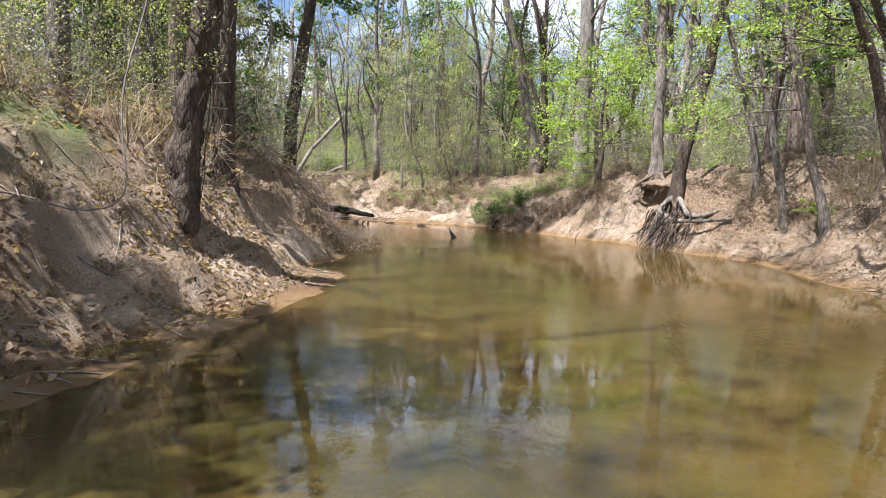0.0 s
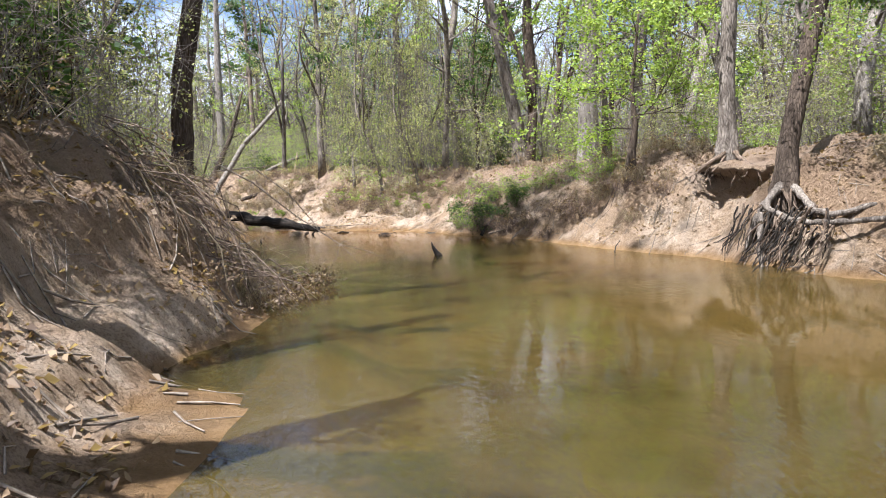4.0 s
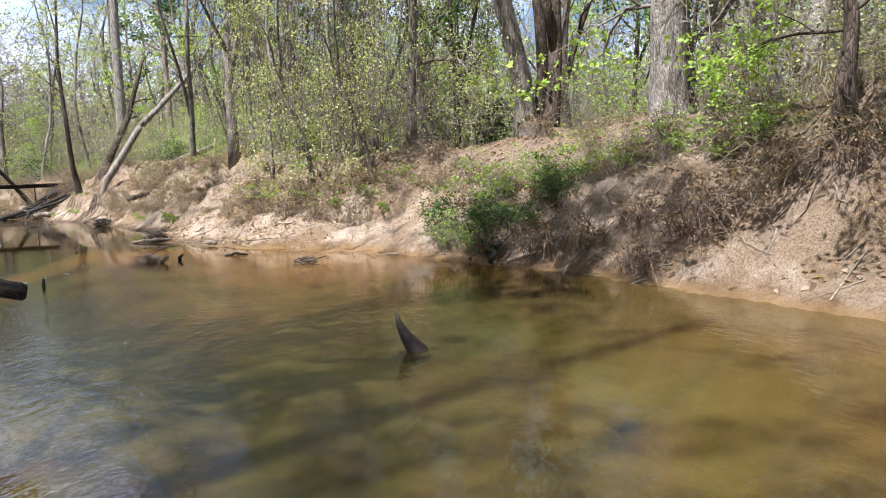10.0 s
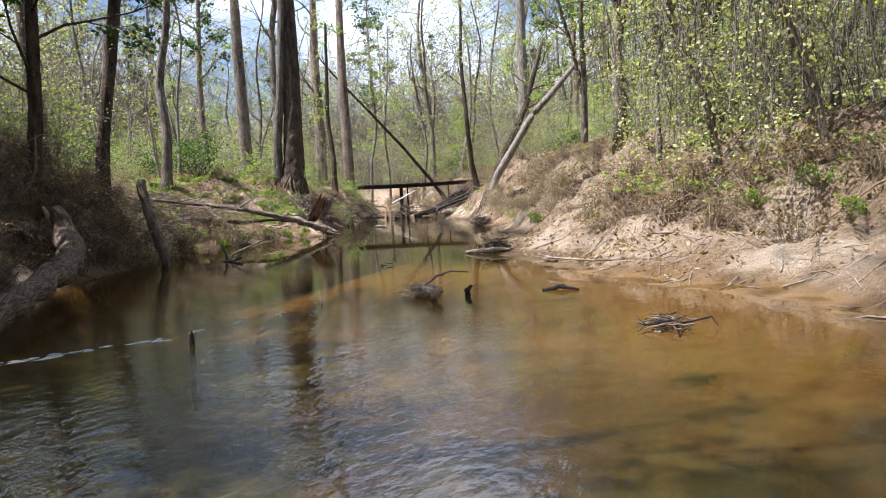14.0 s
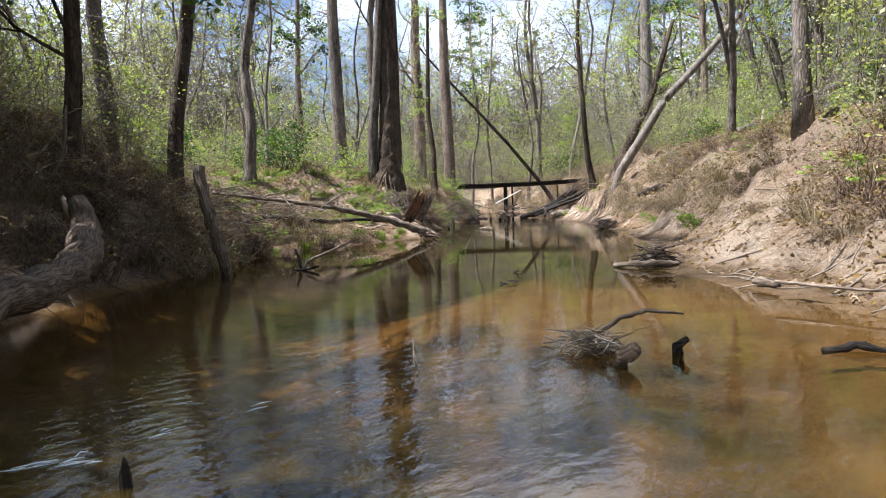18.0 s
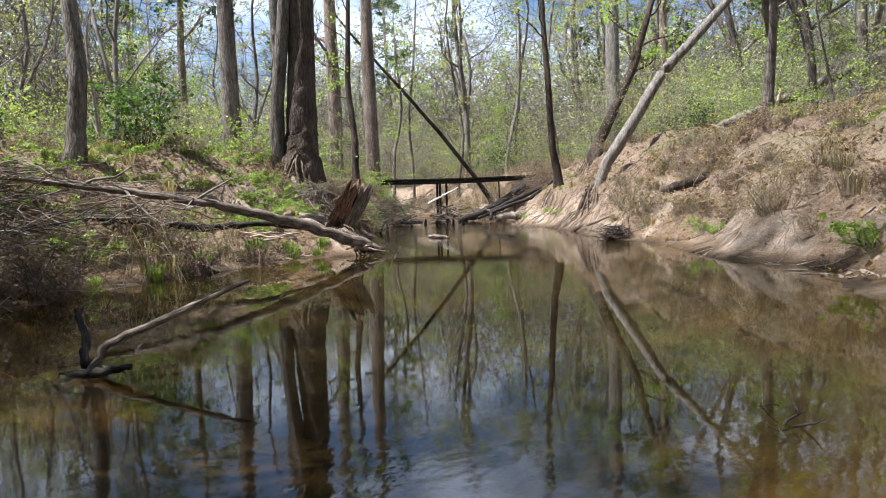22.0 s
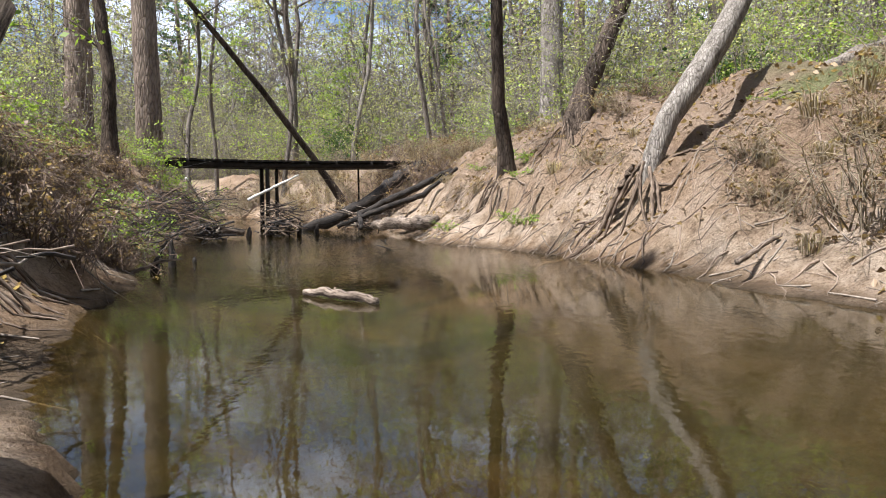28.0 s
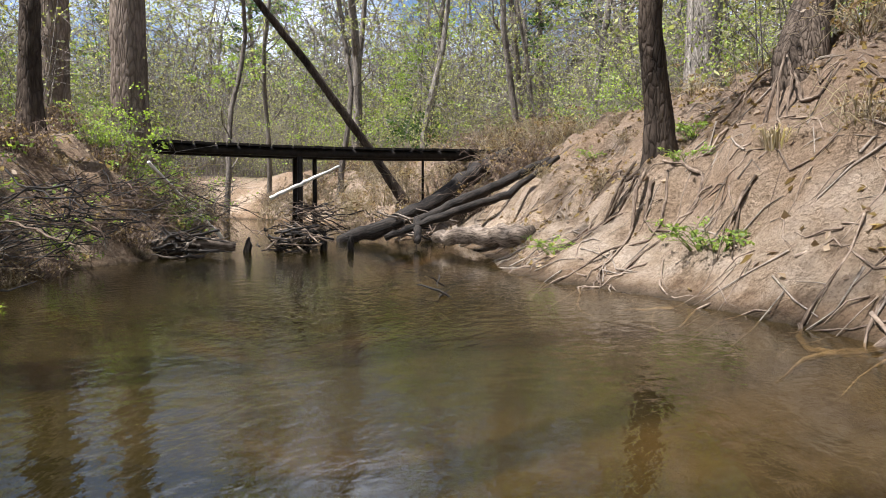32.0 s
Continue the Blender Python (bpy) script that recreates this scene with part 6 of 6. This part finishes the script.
# drift jam by the bridge
heap("drift_jam", "low drift jam of dark logs and sticks by the bank", -17.5, 44.0, 0.0, 60, 1.0, (DEAD_DARK, DEAD, DEAD_DARK), 59, 0.5, 0.014)
heap("drift_jam", "line of drowned black snags across the shallows", -16.7, 45.3, 0.0, 50, 0.8, (DEAD_DARK, DEAD_DARK, ROOT), 60, 0.7, 0.014)
heap("drift_jam", "brown brush pile under the footbridge", -18.6, 48.7, 0.1, 110, 1.1, (ROOT, ROOT, DEAD_DARK), 61, 0.8, 0.010)
heap("drift_jam", "drift wood stacked against the black logs", -16.6, 48.8, 0.0, 70, 1.1, (DEAD_DARK, ROOT, DEAD), 62, 0.8, 0.013)
for i, (x, y, h) in enumerate(((-16.9, 45.2, 0.25), (-16.6, 45.4, 0.34), (-16.45, 45.6, 0.28), (-16.2, 45.9, 0.22), (-17.2, 44.9, 0.2))):
    stake(x, y, h, 0.06, (0.02, 0.02), "rotten black pile stump in the shallows", 63 + i)
stick("drift_log", "grey log end resting in the jam", [(-17.9, 43.4, 0.12), (-17.5, 43.9, 0.16), (-17.0, 44.4, 0.10)], [0.08, 0.09, 0.06], DEAD, "log", 9, 0.15, 70)
stick("fallen_log", "thick black fallen trunk slanting down from the bridge end", [(-15.3, 51.4, 1.85), (-15.9, 50.5, 1.35), (-16.3, 49.5, 0.75), (-16.9, 48.3, 0.25), (-17.4, 47.6, 0.0)], [0.17, 0.17, 0.16, 0.14, 0.10], DEAD_DARK, "log", 13, 0.2, 71)
stick("fallen_log", "forked black limb lying beside the thick trunk", [(-13.9, 48.9, 1.5), (-14.6, 48.3, 0.85), (-15.4, 47.5, 0.5), (-16.3, 47.2, 0.12)], [0.04, 0.06, 0.07, 0.05], DEAD_DARK, "log", 9, 0.12, 72)
stick("fallen_log", "dark branch crossing the fallen trunk", [(-14.2, 49.6, 1.5), (-15.2, 48.7, 0.9), (-15.9, 47.6, 0.4), (-15.6, 46.9, 0.1)], [0.07, 0.09, 0.08, 0.05], DEAD_DARK, "log", 9, 0.12, 73)
stick("drift_log", "pale weathered log with a broken face by the water", [(-15.4, 47.1, 0.15), (-14.7, 46.7, 0.22), (-14.1, 46.3, 0.26), (-13.6, 46.0, 0.28)], [0.08, 0.12, 0.14, 0.13], DEAD, "log", 12, 0.22, 74)
stick("leaning_pole", "straight white barkless pole leaning on the bank", [(-18.9, 46.4, 0.1), (-18.35, 45.1, 0.6), (-17.9, 43.9, 1.15)], [0.034, 0.032, 0.022], BLEACHED, "pole", 7, 0.04, 75)
stick("leaning_pole", "straight white barkless pole slanting under the bridge", [(-19.0, 47.85, 0.74), (-18.55, 48.3, 1.05), (-18.1, 48.8, 1.38)], [0.038, 0.035, 0.022], BLEACHED, "pole", 7, 0.04, 76)
# sticks on the right bank and the sand
for i, (pts, r) in enumerate(((((5.19, 19.93, 0.05), (5.5, 20.4, 0.25), (6.0, 21.1, 0.5)), 0.022), (((4.67, 20.8, 0.12), (5.1, 21.0, 0.2), (5.7, 21.2, 0.3)), 0.025), (((4.5, 21.3, 0.05), (4.6, 21.4, 0.25), (4.85, 21.5, 0.45)), 0.05),
                             (((6.9, 16.6, -0.02), (6.95, 16.7, 0.1), (7.05, 16.8, 0.2)), 0.014), (((-0.5, 25.9, 0.15), (0.2, 25.7, 0.14), (0.9, 25.8, 0.17), (1.1, 25.9, 0.26)), 0.016), (((0.6, 26.6, 0.4), (1.2, 26.4, 0.42), (1.6, 26.6, 0.5)), 0.014),
                             (((2.4, 5.6, 0.12), (2.55, 5.8, 0.06), (2.7, 6.0, 0.02)), 0.02), (((-8.9, 38.9, 0.2), (-8.6, 39.3, 0.35), (-8.1, 39.9, 0.55)), 0.03))):
    stick("dead_branch", "dead grey branch lying on the bank", pts, [r, r * 0.8, r * 0.6, r * 0.4][: len(pts)], DEAD_DARK if i in (2, 3) else DEAD, "branch", 6, 0.12, 80 + i)
# hanging vines and roots where the left bank is undercut
vines = tagged(new("hanging_vines"), "curtain of pale dead vines and roots hanging off the undercut bank", "vines")
r_ = random.Random(91)
for i in range(230):
    x, y = r_.uniform(0.4, 1.7), r_.uniform(9.9, 13.4)
    top = at_ground(x - 0.35, y, r_.uniform(0.0, 0.35))
    tip = Vector((x + r_.uniform(0.1, 0.55), y - r_.uniform(-0.2, 0.35), max(top.z - r_.uniform(0.4, 1.3), 0.05)))
    mid = top.lerp(tip, 0.4) + Vector((0.12, -0.05, 0.14))
    v, f = [], []
    r = r_.choice((0.003, 0.004, 0.006, 0.009))
    tube(v, f, [top, mid, mid.lerp(tip, 0.5) + Vector((r_.uniform(-1, 1), r_.uniform(-1, 1), r_.uniform(-1, 1))) * 0.14, tip + Vector((r_.uniform(-1, 1), r_.uniform(-1, 1), 0)) * 0.12], [r, r, r * 0.8, r * 0.4], 4, 0.1, r_, False)
    part("vine", mesh_from("vine", v, f, (BRAMBLE_WOOD, STRAW, BRAMBLE_WOOD, ROOT)[i % 4]), vines)
for i, pts in enumerate((((0.9, 11.6, 1.7), (1.3, 11.8, 1.45), (1.8, 12.0, 1.0), (2.3, 12.2, 0.62), (2.7, 12.3, 0.5)), ((0.8, 11.9, 1.6), (1.2, 12.2, 1.65), (1.6, 12.4, 1.3), (1.9, 12.5, 0.9)), ((0.9, 11.2, 1.5), (1.0, 11.3, 1.9), (1.05, 11.3, 2.3)))):
    v, f = [], []
    tube(v, f, [Vector(p) for p in pts], [0.010, 0.009, 0.007, 0.005, 0.003][: len(pts)], 6, 0.1, r_)
    for q in pts[1:] * 4:
        tube(v, f, bent(q, Vector(q) + Vector((r_.uniform(-0.2, 0.35), r_.uniform(-0.3, 0.3), r_.uniform(-0.35, 0.1))), 3, 0.3, r_), [0.004, 0.003, 0.002, 0.0015], 4, 0, r_, False)
    part("branch", mesh_from("branch", v, f, DEAD), vines, "pale bare branch reaching over the water")
cling = [Vector((r_.uniform(0.5, 2.0), r_.uniform(9.9, 13.4), 0)) for _ in range(90)]
cling = [Vector((p.x, p.y, max(float(ground(p.x - 0.3, p.y)[0]) + r_.uniform(-0.7, 0.25), 0.12))) for p in cling]
part("dead_foliage", mesh_from("dead_foliage", *crown_leaves(cling, 2600, 0.05, r_, 0.16), LEAF_DRY, False), vines, "withered brown leaves caught in the vines")["kind"] = "stuff"
hang = [Vector((1.3 + 0.08 * math.sin(i * 0.6) - (0.012 * max(i - 12, 0) ** 2), 3.9 - 0.05 * i, 3.9 - 0.22 * i + 0.012 * max(i - 9, 0) ** 2.1)) for i in range(19)]
stick("hanging_vine", "thin grey vine curving down the sandy bank", hang, [0.009] * 19, TWIG, "vine", 6, 0.08, 92)

# ---------------------------------------------------------------- footbridge
A, B = Vector((-21.75, 46.85, 1.66)), Vector((-15.9, 52.0, 1.74))
along = (B - A).normalized()
side = along.cross(Vector((0, 0, 1))).normalized()
bridge = tagged(new("footbridge"), "old dark wooden footbridge of two beams and planks", "bridge")
bridge.matrix_basis = Matrix.Translation(A)
for s in (-0.38, 0.38):
    v, f = [], []
    tube(v, f, [along * u * (B - A).length + side * s + Vector((0, 0, -0.05 * math.sin(u * math.pi))) for u in [i / 10 for i in range(11)]], [0.085] * 11, 8, 0.06, random.Random(95))
    part("beam", mesh_from("beam", v, f, DEAD_DARK), bridge, "long dark log beam")
span = (B - A).length
v, f = [], []
for z in (0, 0.04):
    for x, y in ((-0.09, -0.55), (0.09, -0.55), (0.09, 0.55), (-0.09, 0.55)):
        v.append(along * x + side * y + Vector((0, 0, z)))
plank = mesh_from("plank", v, [(3, 2, 1, 0), (4, 5, 6, 7), (0, 1, 5, 4), (1, 2, 6, 5), (2, 3, 7, 6), (3, 0, 4, 7)], DEAD_DARK, False)
r_ = random.Random(96)
for i in range(int(span / 0.2)):
    o = part("plank", plank, bridge)
    u = (i + 0.5) * 0.2
    o.location = along * u + side * r_.uniform(-0.04, 0.04) + Vector((0, 0, 0.082 - 0.05 * math.sin(u / span * math.pi) + r_.uniform(-0.004, 0.006)))
    o.rotation_euler = (0, 0, r_.uniform(-0.03, 0.03))
for u, s, r, low in ((3.35, -0.38, 0.06, 0.0), (3.35, 0.38, 0.06, 0.0), (3.75, -0.38, 0.05, 0.0), (6.1, -0.38, 0.03, 0.35), (0.5, 0.0, 0.07, 0.6)):
    v, f = [], []
    p = along * u + side * s
    tube(v, f, [p + Vector((0, 0, low - 1.9)), p + Vector((0.01, 0, -0.9)), p + Vector((0, 0, -0.03))], [r, r * 0.95, r * 0.9], 8, 0.06, r_)
    part("post", mesh_from("post", v, f, DEAD_DARK), bridge, "dark timber post")

# ---------------------------------------------------------------- the woods
kinds = [
    tree("bare_tree", "tall grey-barked tree with bare spring branches", 11, 15, 0.14, (0.8, 0.3), BARK, LEAF_OLIVE, 900, 0.10, "woodland trees", limbs=13, first=0.16, forks=1),
    tree("leafing_tree", "slender tree with fresh yellow-green leaves", 12, 12, 0.11, (-0.9, 0.7), BARK, LEAF_SPRING, 3000, 0.11, "woodland trees", limbs=14, first=0.10, spread=0.32, rise=0.03),
    tree("leafing_tree", "grey tree with thin olive young leaves", 13, 14, 0.15, (0.6, -1.2), BARK, LEAF_OLIVE, 2800, 0.10, "woodland trees", limbs=14, first=0.14, spread=0.30, forks=2),
    tree("pine_tree", "tall straight pine with dark green needles high up", 14, 19, 0.19, (0.2, 0.2), BARK_RED, LEAF_PINE, 3600, 0.20, "woodland trees", limbs=17, first=0.30, spread=0.17, wander=0.006),
    tree("sapling", "thin sapling with bright green leaf tiers", 15, 6, 0.05, (0.6, 0.3), BARK, LEAF_SPRING, 2800, 0.08, "woodland saplings", limbs=12, first=0.10, spread=0.34, rise=0.0, wander=0.04),
    tree("bare_tree", "thin bare grey sapling trunk with fine twigs", 16, 9, 0.07, (0.8, 0.9), TWIG, LEAF_OLIVE, 300, 0.08, "woodland trees", limbs=13, first=0.12, forks=1, wander=0.045),
    tree("evergreen_tree", "dark evergreen understorey tree with dense leaves", 17, 8, 0.09, (-0.5, 0.2), BARK_DARK, LEAF_DARK, 4200, 0.11, "woodland trees", limbs=12, first=0.15, spread=0.30, forks=1),
    tree("vine_tree", "crooked tree draped in hanging vines and pale young leaves", 18, 8, 0.06, (0.9, -0.3), BARK, LEAF_OLIVE, 6500, 0.06, "woodland trees", limbs=14, first=0.15, spread=0.22, forks=1, vines=70, wander=0.05),
    tree("dark_tree", "dark crooked forked tree with bare limbs", 19, 12, 0.15, (-1.6, 0.8), BARK_DARK, LEAF_SPRING, 500, 0.09, "woodland trees", limbs=12, first=0.2, spread=0.26, forks=2, wander=0.045),
]

rng = random.Random(6)
used = set()


def scatter(count, x0, x1, y0, y1, weights, dmin, dmax, smin=0.8, smax=1.25):
    made, tries = 0, 0
    while made < count and tries < count * 30:
        tries += 1
        x, y = rng.uniform(x0, x1), rng.uniform(y0, y1)
        d = float(shore(x, y)[0])
        if not dmin < d < dmax or any((x - a) ** 2 + (y - b) ** 2 < 0.8 for a, b in HERO):
            continue
        if -17.5 < x < -12.5 and 24.0 < y < 31.5:
            continue
        k = rng.choices(range(len(kinds)), weights)[0]
        m = place(x, y, rng.uniform(0, 360), rng.uniform(smin, smax), -0.05)
        if k in used:
            put_copy(kinds[k], m)
        else:
            used.add(k)
            kinds[k].matrix_basis = m
        HERO.append((x, y))
        made += 1


for x, y, s_ in ((2.6, 26.8, 0.95), (1.2, 28.1, 1.05), (0.0, 29.6, 0.9), (2.6, 29.4, 1.1), (-0.6, 7.6, 0.7), (-1.4, 9.6, 0.8), (-0.9, 12.4, 0.75), (-2.6, 15.0, 0.8)):
    m = place(x, y, rng.uniform(0, 360), s_, -0.05)
    if 7 in used:
        put_copy(kinds[7], m)
    else:
        used.add(7)
        kinds[7].matrix_basis = m
    HERO.append((x, y))
scatter(7, -2, 20, 30, 55, (1, 1, 1, 0, 1, 1, 1, 1, 1), 5, 20)
scatter(60, -8, 26, 18, 62, (2, 4, 3, 0, 5, 4, 0.6, 2, 2.5), 2.5, 40)
scatter(24, -36, -10, 22, 60, (3, 1, 1.5, 0, 3, 6, 0, 1, 2), 4.5, 40, 0.7, 1.0)
scatter(22, -18, -2, 5, 24, (5, 0.5, 1, 0, 1.5, 6, 0.5, 2, 2), 2.6, 20)
scatter(20, 10, 26, -6, 20, (3, 3, 3, 2, 3, 3, 0.6, 0.5, 2), 2.5, 20)
scatter(110, -70, 45, 50, 110, (3, 4, 5, 5, 2, 4, 0.4, 1, 2.5), 3, 90, 0.9, 1.4)
scatter(26, -75, -30, 20, 60, (3, 3, 4, 4, 1, 3, 0.5, 0, 2), 3, 60)
scatter(26, 22, 60, 5, 60, (3, 3, 4, 4, 1, 3, 0.5, 0, 2), 3, 60)
for k in kinds:
    if kinds.index(k) not in used:
        k.matrix_basis = place(15, 30 + kinds.index(k))

# ---------------------------------------------------------------- fallen leaves and twigs on the ground
lr = np.random.RandomState(77)
px = np.concatenate([lr.uniform(-26, 15, 330000), lr.uniform(-2.5, 2.6, 16000)])
py = np.concatenate([lr.uniform(-4, 58, 330000), lr.uniform(-3, 10, 16000)])
dd = np.concatenate([shore(a, b) for a, b in zip(np.array_split(px, 10), np.array_split(py, 10))])
clump = lattice_noise(px, py, 1.1, 21) + 0.6 * lattice_noise(px, py, 0.4, 22)
keep = (dd > 0.25) & (dd < 6) & (clump + lr.uniform(-0.6, 0.6, len(px)) + 0.25 * np.clip(dd, 0, 3) > 0.25)
px, py = px[keep][-135000:], py[keep][-135000:]
pz = np.concatenate([ground(a, b) for a, b in zip(np.array_split(px, 10), np.array_split(py, 10))]) + 0.012
lv, lf = [], []
for x, y, z, a, s, t1, t2 in zip(px, py, pz, lr.uniform(0, 6.28, len(px)), lr.uniform(0.018, 0.048, len(px)), lr.normal(0, 0.4, len(px)), lr.normal(0, 0.4, len(px))):
    c, d, q = math.cos(a) * s, math.sin(a) * s, len(lv)
    lv += [(x - c, y - d, z - s * t1), (x + d * 0.5, y - c * 0.5, z + s * t2 + 0.01), (x + c, y + d, z + s * t1), (x - d * 0.5, y + c * 0.5, z - s * t2 + 0.01)]
    lf.append((q, q + 1, q + 2, q + 3))
tagged(new("leaf_litter", mesh_from("leaf_litter", lv, lf, LEAF_DRY, False)), "scattered dry brown fallen leaves on the banks", "leaves", kind="stuff")
tv, tf = [], []
tr = random.Random(78)
count = 0
while count < 5500:
    x, y = tr.uniform(-22, 14), tr.uniform(-4, 53)
    if not 0.15 < float(shore(x, y)[0]) < 4.5:
        continue
    a, l = tr.uniform(0, 6.28), tr.uniform(0.1, 0.55)
    xs, ys = [x + math.cos(a) * l * k / 2 + tr.uniform(-0.03, 0.03) for k in range(3)], [y + math.sin(a) * l * k / 2 + tr.uniform(-0.03, 0.03) for k in range(3)]
    zs = ground(xs, ys) + 0.012
    r = tr.uniform(0.003, 0.012)
    tube(tv, tf, [Vector(p) for p in zip(xs, ys, zs)], [r, r * 0.8, r * 0.5], 4, 0.1, tr, False)
    count += 1
tagged(new("twig_litter", mesh_from("twig_litter", tv, tf, DEAD)), "scattered thin dead twigs on the banks", "twigs", kind="stuff")
